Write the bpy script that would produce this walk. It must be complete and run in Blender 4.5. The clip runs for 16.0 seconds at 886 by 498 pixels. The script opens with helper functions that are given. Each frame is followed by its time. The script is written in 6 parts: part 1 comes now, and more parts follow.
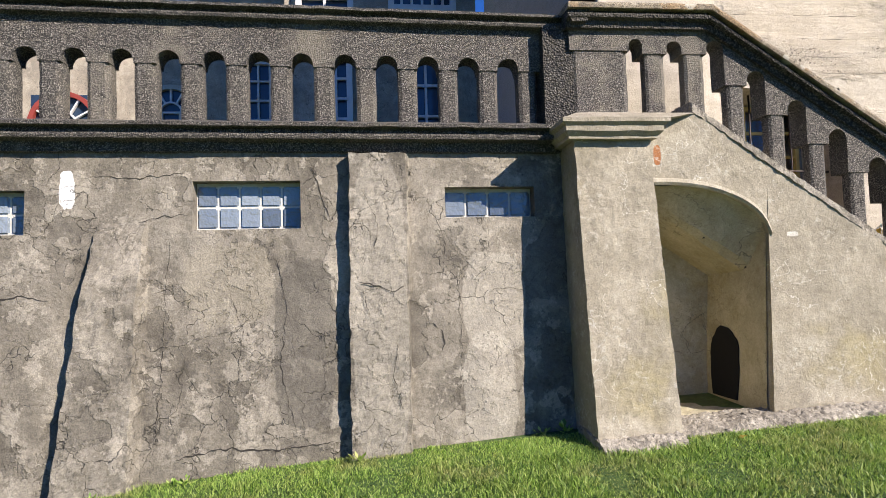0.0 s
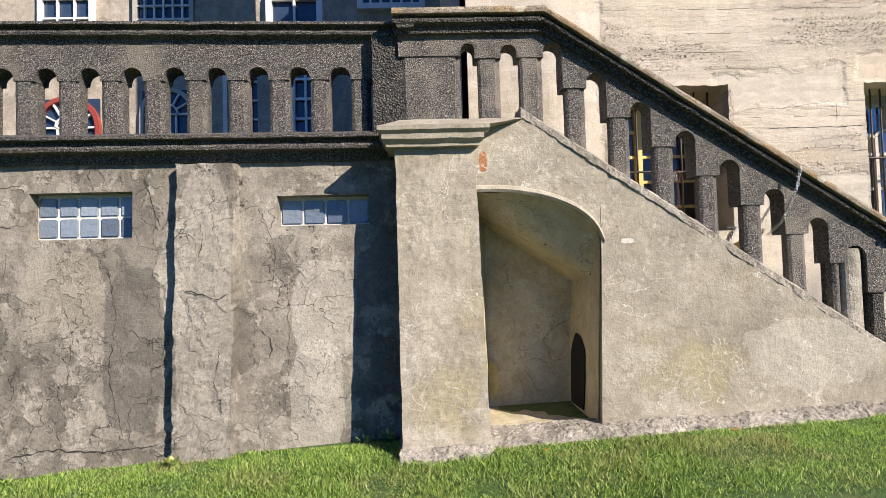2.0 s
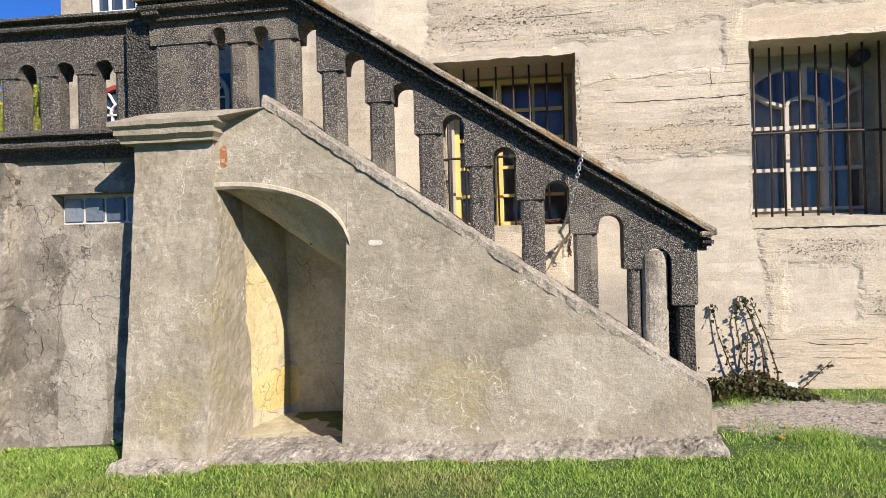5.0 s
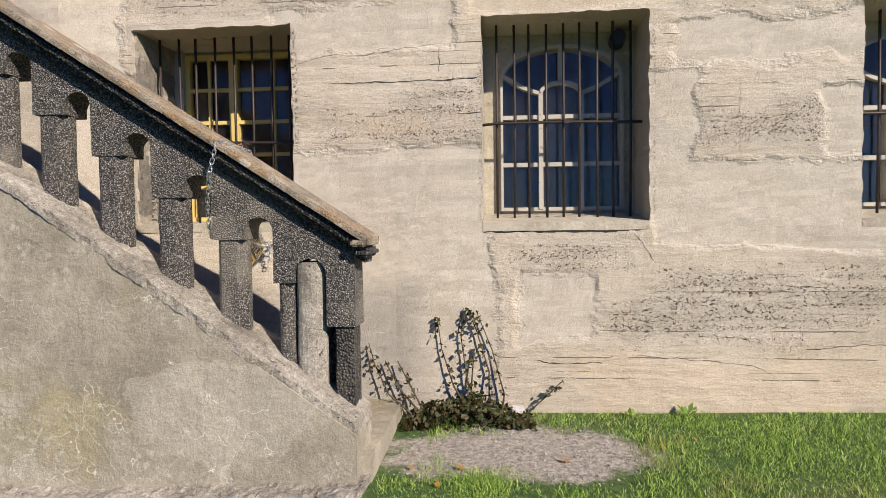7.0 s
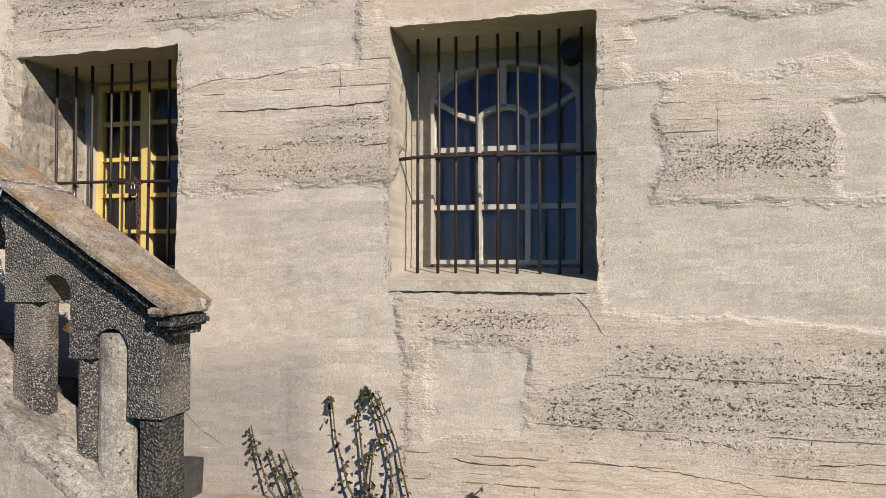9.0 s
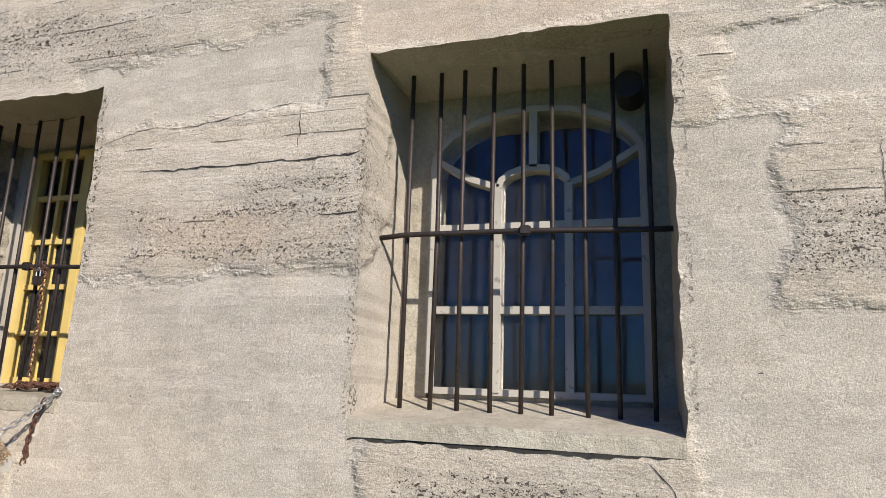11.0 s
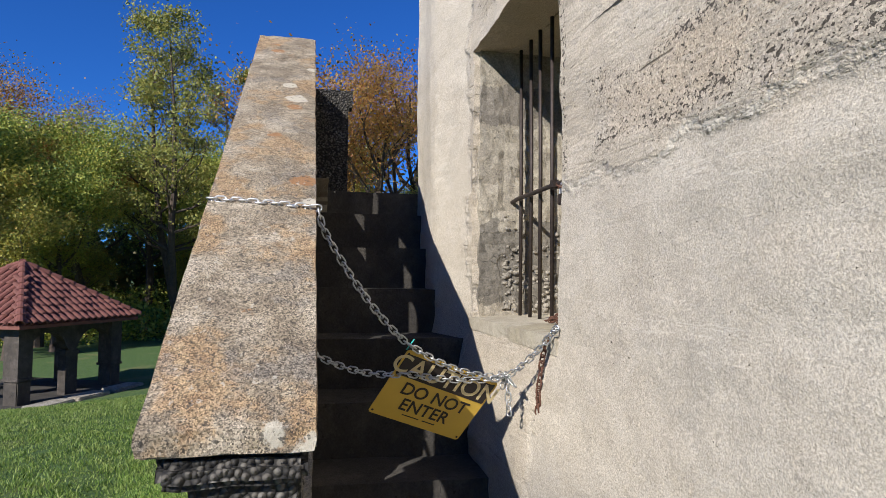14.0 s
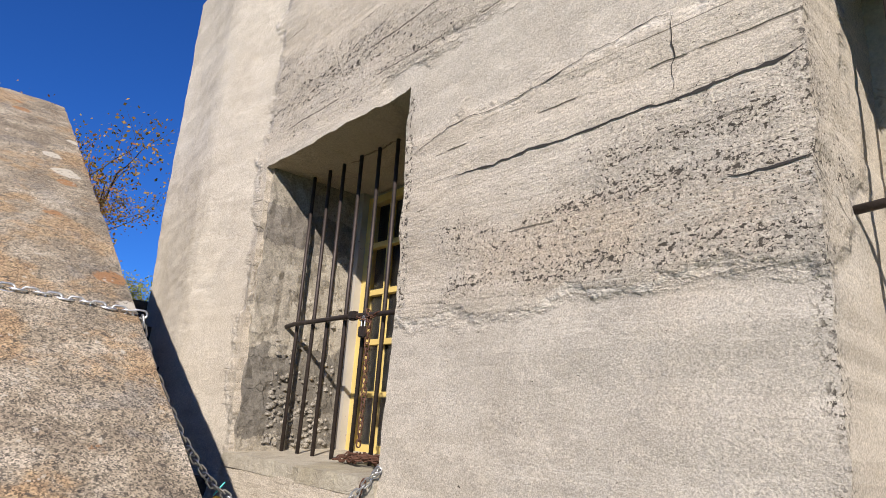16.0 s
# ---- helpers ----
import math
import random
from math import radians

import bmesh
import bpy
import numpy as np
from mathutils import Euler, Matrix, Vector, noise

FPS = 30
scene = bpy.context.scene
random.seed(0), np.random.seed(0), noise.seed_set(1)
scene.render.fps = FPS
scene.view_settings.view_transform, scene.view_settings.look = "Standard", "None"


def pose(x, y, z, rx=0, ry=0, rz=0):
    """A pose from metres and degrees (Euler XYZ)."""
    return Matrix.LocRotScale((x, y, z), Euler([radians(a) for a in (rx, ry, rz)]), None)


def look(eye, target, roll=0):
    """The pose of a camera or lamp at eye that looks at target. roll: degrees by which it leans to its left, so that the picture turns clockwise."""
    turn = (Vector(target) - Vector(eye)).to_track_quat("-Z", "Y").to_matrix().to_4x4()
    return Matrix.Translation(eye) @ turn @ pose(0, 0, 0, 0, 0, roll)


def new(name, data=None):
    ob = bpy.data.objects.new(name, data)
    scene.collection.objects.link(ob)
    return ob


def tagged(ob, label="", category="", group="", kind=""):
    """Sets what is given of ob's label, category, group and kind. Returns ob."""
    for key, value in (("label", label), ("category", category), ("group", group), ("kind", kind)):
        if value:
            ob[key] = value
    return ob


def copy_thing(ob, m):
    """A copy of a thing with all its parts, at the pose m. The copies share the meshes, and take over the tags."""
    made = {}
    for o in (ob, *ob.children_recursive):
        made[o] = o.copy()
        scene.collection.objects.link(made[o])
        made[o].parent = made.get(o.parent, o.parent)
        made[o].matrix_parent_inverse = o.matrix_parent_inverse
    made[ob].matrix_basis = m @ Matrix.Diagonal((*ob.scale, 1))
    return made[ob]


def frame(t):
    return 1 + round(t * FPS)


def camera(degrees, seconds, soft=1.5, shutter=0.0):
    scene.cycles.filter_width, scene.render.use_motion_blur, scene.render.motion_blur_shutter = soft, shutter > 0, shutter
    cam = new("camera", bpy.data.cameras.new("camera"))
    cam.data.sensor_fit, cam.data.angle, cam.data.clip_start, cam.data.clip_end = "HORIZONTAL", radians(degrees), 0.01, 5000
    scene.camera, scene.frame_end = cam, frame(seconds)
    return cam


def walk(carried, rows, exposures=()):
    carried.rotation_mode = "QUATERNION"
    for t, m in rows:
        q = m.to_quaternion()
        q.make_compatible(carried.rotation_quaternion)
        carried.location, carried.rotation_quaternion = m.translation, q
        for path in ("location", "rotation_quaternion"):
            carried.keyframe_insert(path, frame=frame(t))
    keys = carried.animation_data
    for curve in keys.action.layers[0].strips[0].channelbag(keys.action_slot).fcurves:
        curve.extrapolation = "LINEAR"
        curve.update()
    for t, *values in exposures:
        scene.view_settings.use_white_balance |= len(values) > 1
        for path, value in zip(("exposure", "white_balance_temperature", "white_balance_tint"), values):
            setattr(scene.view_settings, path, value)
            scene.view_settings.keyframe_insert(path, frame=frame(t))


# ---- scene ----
cam = camera(70.6, 16.0, soft=0.5)
PATH = [
    (0, (0.062, 0.060, 1.272), (0.256, 1.747, 1.358), -1.7),
    (0.5, (0.453, 0.048, 1.292), (0.624, 1.737, 1.369), -1.5),
    (1, (0.869, 0.002, 1.317), (0.993, 1.697, 1.384), -1.6),
    (1.5, (1.304, -0.075, 1.329), (1.396, 1.621, 1.403), -1.6),
    (2, (1.730, -0.083, 1.347), (1.790, 1.614, 1.414), -1.7),
    (2.5, (2.145, -0.107, 1.402), (2.150, 1.592, 1.458), -1.8),
    (3, (2.598, -0.169, 1.431), (2.486, 1.527, 1.469), -1.9),
    (3.2, (2.776, -0.176, 1.425), (2.634, 1.517, 1.459), -2.0),
    (5.3, (4.607, 0.648, 1.515), (4.340, 2.326, 1.493), -1.4),
    (5.5, (4.791, 0.744, 1.510), (4.542, 2.425, 1.475), -1.3),
    (6, (5.290, 0.947, 1.575), (5.090, 2.635, 1.522), -0.9),
    (6.5, (5.708, 1.200, 1.591), (5.542, 2.891, 1.532), -0.7),
    (7, (6.079, 1.375, 1.635), (5.917, 3.066, 1.572), -0.7),
    (7.5, (6.434, 1.523, 1.666), (6.116, 3.193, 1.604), -1.0),
    (8, (6.718, 1.751, 1.674), (6.308, 3.399, 1.606), -1.0),
    (8.5, (6.917, 2.073, 1.725), (6.519, 3.726, 1.686), -0.5),
    (8.7, (6.979, 2.196, 1.736), (6.605, 3.855, 1.722), -0.1),
    (10.8, (6.922, 3.427, 1.793), (6.531, 5.046, 2.135), 1.5),
    (11, (6.926, 3.568, 1.814), (6.416, 5.155, 2.148), 1.9),
    (11.5, (6.870, 3.862, 1.740), (5.965, 5.278, 2.003), 3.6),
    (12, (6.704, 4.162, 1.745), (5.461, 5.319, 1.835), 3.9),
    (12.5, (6.617, 4.323, 1.771), (5.171, 5.217, 1.772), 3.0),
    (13, (6.569, 4.570, 1.784), (4.961, 5.122, 1.752), 1.8),
    (13.5, (6.554, 4.762, 1.815), (4.896, 5.131, 1.768), 1.1),
    (14, (6.576, 4.813, 1.856), (4.913, 5.158, 1.938), 0.6),
    (14.5, (6.616, 4.797, 1.879), (4.973, 5.125, 2.165), 0.8),
    (15, (6.593, 4.756, 1.880), (4.969, 5.119, 2.225), 2.3),
    (15.5, (6.491, 4.627, 1.878), (4.976, 5.296, 2.262), 4.2),
    (16, (6.310, 4.361, 1.861), (5.072, 5.435, 2.309), 3.7),
]
EXPOSURES = [(0.0, 0.86, 6750, 11), (3.2, 0.80, 6800, 11), (5.5, 0.70, 6850, 11), (7.5, 0.39, 6800, 12), (8.7, 0.36, 6700, 12), (11.0, 0.40, 6350, 10), (13.5, 0.46, 6150, 8), (15.0, 0.48, 6150, 8), (16.0, 0.46, 6400, 11)]
walk(cam, [(t, look(eye, target, roll)) for t, eye, target, roll in PATH], EXPOSURES)

# ---- light ----
SUN = Vector((1.0, -1.0, 0.86)).normalized()
world = bpy.data.worlds.new("sky")
scene.world = world
world.use_nodes = True
wt = world.node_tree
sky = wt.nodes.new("ShaderNodeTexSky")
sky.sky_type = "NISHITA"
sky.sun_disc = False
sky.sun_elevation = math.asin(SUN.z)
sky.sun_rotation = math.atan2(SUN.x, SUN.y)
sky.altitude = 900
sky.air_density = 1.0
sky.dust_density = 0.0
sky.ozone_density = 3.0
wt.nodes["Background"].inputs["Strength"].default_value = 0.052
deep = wt.nodes.new("ShaderNodeMix")
deep.data_type, deep.blend_type = "RGBA", "MULTIPLY"
deep.inputs[0].default_value = 1.0
deep.inputs[7].default_value = (0.31, 0.82, 1.75, 1)
wt.links.new(sky.outputs["Color"], deep.inputs[6])
wt.links.new(deep.outputs[2], wt.nodes["Background"].inputs["Color"])
sun_data = bpy.data.lights.new("sun", "SUN")
sun_data.energy, sun_data.angle, sun_data.color = 5.0, radians(0.53), (1.0, 0.925, 0.85)
sun = new("sun", sun_data)
sun.matrix_world = look(SUN * 60, (0, 0, 0))

# ---- materials ----
class Nodes:
    def __init__(self, name, rough=0.9, metal=0.0):
        self.mat = bpy.data.materials.new(name)
        self.mat.use_nodes = True
        self.t = self.mat.node_tree
        self.b = self.t.nodes["Principled BSDF"]
        self.b.inputs["Roughness"].default_value = rough
        self.b.inputs["Metallic"].default_value = metal
        self.co = self.t.nodes.new("ShaderNodeTexCoord").outputs["Object"]

    def n(self, kind, **kw):
        node = self.t.nodes.new(kind)
        for k, v in kw.items():
            node.inputs[k.replace("_", " ")].default_value = v
        return node

    def link(self, a, b):
        self.t.links.new(a, b)

    def noise(self, scale, detail=6.0, rough=0.6, vec=None, stretch=None):
        node = self.n("ShaderNodeTexNoise", Scale=scale, Detail=detail, Roughness=rough)
        src = vec or self.co
        if stretch:
            mp = self.t.nodes.new("ShaderNodeMapping")
            mp.inputs["Scale"].default_value = stretch
            self.link(src, mp.inputs["Vector"])
            src = mp.outputs["Vector"]
        self.link(src, node.inputs["Vector"])
        return node.outputs["Fac"]

    def voronoi(self, scale, feature="F1", out="Distance", warp=0.0):
        node = self.t.nodes.new("ShaderNodeTexVoronoi")
        node.feature = feature
        node.inputs["Scale"].default_value = scale
        src = self.co
        if warp:
            wn = self.n("ShaderNodeTexNoise", Scale=3.0, Detail=4.0)
            self.link(self.co, wn.inputs["Vector"])
            mx = self.t.nodes.new("ShaderNodeVectorMath")
            mx.operation = "MULTIPLY_ADD"
            mx.inputs[1].default_value = (warp, warp, warp)
            self.link(wn.outputs["Color"], mx.inputs[0])
            self.link(self.co, mx.inputs[2])
            src = mx.outputs["Vector"]
        self.link(src, node.inputs["Vector"])
        return node.outputs[out]

    def step(self, fac, lo, hi):
        node = self.n("ShaderNodeMapRange")
        node.interpolation_type = "SMOOTHSTEP"
        node.inputs["From Min"].default_value = lo
        node.inputs["From Max"].default_value = hi
        self.link(fac, node.inputs["Value"])
        return node.outputs["Result"]

    def math(self, op, a, b=None):
        node = self.t.nodes.new("ShaderNodeMath")
        node.operation = op
        for i, v in enumerate((a, b)):
            if v is None:
                continue
            if isinstance(v, (int, float)):
                node.inputs[i].default_value = v
            else:
                self.link(v, node.inputs[i])
        return node.outputs[0]

    def ramp(self, fac, *stops):
        node = self.t.nodes.new("ShaderNodeValToRGB")
        el = node.color_ramp.elements
        while len(el) < len(stops):
            el.new(0.5)
        for e, (p, c) in zip(el, stops):
            e.position, e.color = p, (*c, 1)
        self.link(fac, node.inputs["Fac"])
        return node.outputs["Color"]

    def mix(self, fac, a, b, blend="MIX"):
        node = self.t.nodes.new("ShaderNodeMix")
        node.data_type, node.blend_type = "RGBA", blend
        for key, v in ((0, fac), (6, a), (7, b)):
            if isinstance(v, (int, float)):
                node.inputs[key].default_value = v
            elif isinstance(v, tuple):
                node.inputs[key].default_value = (*v, 1)
            else:
                self.link(v, node.inputs[key])
        return node.outputs[2]

    def axis(self, name):
        sep = self.t.nodes.new("ShaderNodeSeparateXYZ")
        self.link(self.co, sep.inputs[0])
        return sep.outputs[name]

    def blob(self, cx, cz, rx, rz, wild=0.6, soft=0.25, scale=6.0):
        """A patch round (cx, cz) on an upright face, with a ragged rim."""
        x = self.math("DIVIDE", self.math("SUBTRACT", self.axis("X"), cx), rx)
        z = self.math("DIVIDE", self.math("SUBTRACT", self.axis("Z"), cz), rz)
        r = self.math("ADD", self.math("POWER", self.math("ABSOLUTE", x), 3.0), self.math("POWER", self.math("ABSOLUTE", z), 3.0))
        r = self.math("ADD", r, self.math("MULTIPLY", self.math("SUBTRACT", self.noise(scale, 6, 0.65), 0.5), 2.2 * wild))
        return self.math("SUBTRACT", 1.0, self.step(r, 1.0 - soft, 1.0 + soft))

    def most(self, masks):
        out = masks[0]
        for k in masks[1:]:
            out = self.math("MAXIMUM", out, k)
        return out

    def random(self):
        return self.t.nodes.new("ShaderNodeObjectInfo").outputs["Random"]

    def color(self, c):
        if isinstance(c, tuple):
            self.b.inputs["Base Color"].default_value = (*c, 1)
        else:
            self.link(c, self.b.inputs["Base Color"])
        return self

    def attr(self, name):
        node = self.t.nodes.new("ShaderNodeAttribute")
        node.attribute_name = name
        return node.outputs["Fac"]

    def bump(self, *layers):
        """Relief from layers of (height, strength, metres), summed."""
        total = None
        for h, strength, dist in layers:
            h = self.math("MULTIPLY", h, strength * dist)
            total = self.math("ADD", total, h) if total else h
        node = self.n("ShaderNodeBump", Strength=1.0, Distance=1.0)
        self.link(total, node.inputs["Height"])
        self.link(node.outputs["Normal"], self.b.inputs["Normal"])
        return self.mat


def concrete(name, dark, mid, light, stain=None, cracks=1.0, grain=0.5, patches=(), pale=0.0, layers=0.0):
    m = Nodes(name, 0.92)
    big = m.noise(1.6, 9, 0.68)
    streak = m.noise(2.6, 8, 0.68, stretch=(1.0, 1.0, 0.35))
    blotch = m.noise(7.0, 8, 0.72)
    fine = m.noise(120, 4, 0.7)
    mid_n = m.noise(34, 5, 0.7)
    col = m.ramp(m.math("ADD", m.math("MULTIPLY", big, 0.4), m.math("ADD", m.math("MULTIPLY", streak, 0.3), m.math("MULTIPLY", blotch, 0.3))), (0.38, dark), (0.5, mid), (0.62, light))
    col = m.mix(m.math("MULTIPLY", m.step(m.noise(1.1, 8, 0.7), 0.54, 0.58), 0.5), col, dark)
    col = m.mix(m.math("MULTIPLY", m.step(m.noise(2.3, 8, 0.7), 0.57, 0.60), 0.45), col, light)
    flake = None
    if layers:
        # skins of old render: flaked through to a darker coat, and pale where they scale
        flake = m.step(m.noise(2.0, 7, 0.62), 0.535, 0.548)
        col = m.mix(m.math("MULTIPLY", flake, 0.45 * layers), col, tuple(v * 0.9 for v in dark))
        scale = m.math("MULTIPLY", m.step(m.noise(4.4, 8, 0.7), 0.56, 0.575), m.math("SUBTRACT", 1.0, flake))
        col = m.mix(m.math("MULTIPLY", scale, 0.5 * layers), col, tuple(v * 1.15 for v in light))
        soot = m.math("MULTIPLY", m.step(m.noise(15, 7, 0.75), 0.56, 0.60), m.step(m.noise(1.4, 5, 0.6), 0.47, 0.58))
        col = m.mix(m.math("MULTIPLY", soot, 0.6 * layers), col, tuple(v * 0.55 for v in dark))
    if stain:
        col = m.mix(m.math("MULTIPLY", m.step(m.noise(1.1, 5), 0.54, 0.7), 0.5), col, stain)
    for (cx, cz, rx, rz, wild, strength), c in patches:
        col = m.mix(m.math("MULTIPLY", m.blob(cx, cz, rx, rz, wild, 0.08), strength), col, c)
    col = m.mix(0.12 + 0.4 * grain, col, m.ramp(fine, (0.36, (0.15, 0.15, 0.15)), (0.64, (0.85, 0.85, 0.85))), "OVERLAY")
    col = m.mix(0.10 + 0.35 * grain, col, m.ramp(mid_n, (0.34, (0.24, 0.24, 0.24)), (0.66, (0.78, 0.78, 0.78))), "OVERLAY")
    line = m.voronoi(2.6, "DISTANCE_TO_EDGE", warp=0.6)
    mask = m.step(m.noise(1.3, 4), 0.46, 0.54)
    crack = m.math("MULTIPLY", m.math("SUBTRACT", 1.0, m.step(line, 0.0, 0.010)), mask)
    hair = m.math("MULTIPLY", m.math("SUBTRACT", 1.0, m.step(m.voronoi(6.5, "DISTANCE_TO_EDGE", warp=0.5), 0.0, 0.014)), m.step(m.noise(1.7, 4), 0.54, 0.60))
    col = m.mix(m.math("MULTIPLY", crack, 0.85 * cracks), col, (0.04, 0.036, 0.03))
    col = m.mix(m.math("MULTIPLY", hair, 0.7 * cracks), col, (0.05, 0.045, 0.038))
    if pale:
        vein = m.math("MULTIPLY", m.math("SUBTRACT", 1.0, m.step(m.voronoi(3.6, "DISTANCE_TO_EDGE", warp=0.9), 0.0, 0.014)), m.step(m.noise(1.5, 5), 0.50, 0.57))
        col = m.mix(m.math("MULTIPLY", vein, pale), col, (0.62, 0.58, 0.50))
        crust = m.math("MULTIPLY", m.step(m.noise(24, 6, 0.7), 0.54, 0.60), m.step(m.noise(2.4, 6, 0.7), 0.51, 0.58))
        col = m.mix(m.math("MULTIPLY", crust, 0.6 * pale), col, (0.50, 0.465, 0.39))
        grime = m.math("MULTIPLY", m.step(m.noise(9, 8, 0.75), 0.53, 0.60), m.step(m.noise(1.2, 5, 0.6), 0.48, 0.60))
        col = m.mix(m.math("MULTIPLY", grime, 0.4 * pale), col, tuple(v * 0.62 for v in dark))
    pock = m.math("MULTIPLY", m.step(m.noise(44, 4, 0.65), 0.61, 0.64), m.step(m.noise(3.3, 6, 0.7), 0.48, 0.58))
    col = m.mix(m.math("MULTIPLY", pock, min(1.0, 0.2 + 0.75 * grain)), col, tuple(v * 0.4 for v in dark))
    m.color(col)
    inv = m.math("SUBTRACT", 1.0, m.most([m.math("MULTIPLY", crack, cracks), m.math("MULTIPLY", hair, 0.6 * cracks), m.math("MULTIPLY", pock, grain)]))
    rows = [(big, 0.5, 0.04), (blotch, 0.6, 0.03), (mid_n, 0.4 * grain + 0.15, 0.012), (fine, 0.5 * grain + 0.2, 0.003), (inv, 0.9, 0.008)]
    if flake:
        rows.append((m.math("SUBTRACT", 1.0, flake), layers, 0.006))
    return m.bump(*rows)


def tan_wall():
    m = Nodes("tan_board_formed_concrete", 0.93)
    big = m.noise(0.8, 8, 0.65)
    lines = m.noise(1.0, 6, 0.62, stretch=(0.45, 1.0, 5.0))
    blotch = m.noise(5.0, 8, 0.7)
    fine = m.noise(230, 3, 0.75)
    edge_a = m.math("SUBTRACT", m.noise(5.0, 7, 0.65), 0.5)
    edge_b = m.math("SUBTRACT", m.noise(2.6, 6, 0.6, stretch=(0.8, 1.0, 1.6)), 0.5)

    def zone_of(name, wob, amp, soft):
        return m.step(m.math("ADD", m.attr(name), m.math("MULTIPLY", wob, amp)), 0.1 - soft, 0.1 + soft)

    tone = m.math("ADD", m.math("MULTIPLY", big, 0.4), m.math("ADD", m.math("MULTIPLY", lines, 0.25), m.math("MULTIPLY", blotch, 0.35)))
    col = m.ramp(tone, (0.38, (0.385, 0.325, 0.24)), (0.5, (0.47, 0.405, 0.31)), (0.62, (0.53, 0.465, 0.37)))
    plaster = zone_of("plaster", m.math("ADD", m.math("MULTIPLY", edge_a, 0.45), edge_b), 0.30, 0.035)
    bare = m.math("SUBTRACT", 1.0, plaster)
    rough = zone_of("honeycomb", edge_b, 0.45, 0.09)
    strata = m.noise(1.0, 5, 0.6, stretch=(0.5, 1.0, 9.0))
    seam_run = m.math("SUBTRACT", 1.0, m.step(m.math("ABSOLUTE", m.math("SUBTRACT", strata, 0.5)), 0.01, 0.09))
    thick = m.math("ADD", m.math("MULTIPLY", rough, 0.75), 0.24)
    zone = m.math("MULTIPLY", m.math("MULTIPLY", thick, m.math("ADD", 0.62, m.math("MULTIPLY", seam_run, 0.45))), m.math("ADD", 0.06, m.math("MULTIPLY", bare, 0.94)))
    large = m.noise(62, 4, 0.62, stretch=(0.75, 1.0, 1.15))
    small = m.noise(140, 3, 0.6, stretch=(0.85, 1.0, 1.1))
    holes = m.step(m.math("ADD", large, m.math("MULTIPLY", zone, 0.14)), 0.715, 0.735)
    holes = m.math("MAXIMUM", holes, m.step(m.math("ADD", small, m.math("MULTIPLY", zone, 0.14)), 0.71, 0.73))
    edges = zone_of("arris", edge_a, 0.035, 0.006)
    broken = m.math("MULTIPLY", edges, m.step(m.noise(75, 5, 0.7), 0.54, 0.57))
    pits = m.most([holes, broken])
    grit = m.noise(95, 5, 0.8)
    lump = m.noise(17, 6, 0.68, stretch=(0.7, 1.0, 1.3))
    col = m.mix(m.math("MULTIPLY", plaster, 0.5), col, m.ramp(blotch, (0.36, (0.395, 0.35, 0.28)), (0.64, (0.48, 0.435, 0.355))))
    col = m.mix(m.math("MULTIPLY", rough, m.math("MULTIPLY", bare, 0.22)), col, (0.42, 0.37, 0.30))
    col = m.mix(m.math("MULTIPLY", zone_of("warm", edge_b, 0.4, 0.14), 0.5), col, (0.53, 0.41, 0.28))
    col = m.mix(m.math("MULTIPLY", zone_of("damp", edge_a, 0.25, 0.16), 0.8), col, (0.25, 0.228, 0.195))
    col = m.mix(m.math("MULTIPLY", m.step(m.noise(1.9, 7, 0.7), 0.55, 0.62), 0.3), col, (0.36, 0.325, 0.265))
    col = m.mix(m.math("ADD", 0.26, m.math("MULTIPLY", m.math("MULTIPLY", bare, rough), 0.35)), col, m.ramp(grit, (0.34, (0.22, 0.22, 0.22)), (0.66, (0.80, 0.80, 0.80))), "OVERLAY")
    col = m.mix(0.5, col, m.ramp(fine, (0.36, (0.2, 0.2, 0.2)), (0.64, (0.82, 0.82, 0.82))), "OVERLAY")
    # pale lime lines between the layers and round the plaster
    lime = m.math("MULTIPLY", m.math("SUBTRACT", 1.0, m.step(m.math("ABSOLUTE", m.math("SUBTRACT", m.noise(1.0, 7, 0.66, stretch=(0.4, 1.0, 6.0)), 0.5)), 0.0, 0.008)), m.step(m.noise(1.9, 4), 0.50, 0.57))
    rim = m.math("MULTIPLY", m.math("SUBTRACT", 1.0, m.step(m.math("ABSOLUTE", m.math("SUBTRACT", plaster, 0.5)), 0.06, 0.24)), m.step(m.noise(3.0, 5, 0.6), 0.50, 0.60))
    col = m.mix(m.math("MULTIPLY", m.math("MAXIMUM", lime, rim), 0.5), col, (0.66, 0.60, 0.49))
    # joints left by the form boards
    wob = m.math("MULTIPLY", m.math("SUBTRACT", m.noise(9.0, 5, 0.6), 0.5), 0.02)
    gaps = m.step(m.noise(2.6, 6, 0.7), 0.50, 0.56)
    near = m.math("ABSOLUTE", m.math("ADD", m.math("SUBTRACT", m.attr("joint"), 0.1), wob))
    joint = m.math("MULTIPLY", m.math("MULTIPLY", m.math("SUBTRACT", 1.0, m.step(near, 0.0015, 0.0045)), gaps), bare)
    col = m.mix(m.math("MULTIPLY", joint, 0.65), col, (0.10, 0.08, 0.055))
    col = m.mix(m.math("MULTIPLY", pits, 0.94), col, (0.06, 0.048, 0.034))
    m.color(col)
    coarse = m.math("MULTIPLY", lump, m.math("ADD", 0.25, m.math("MULTIPLY", bare, 0.75)))
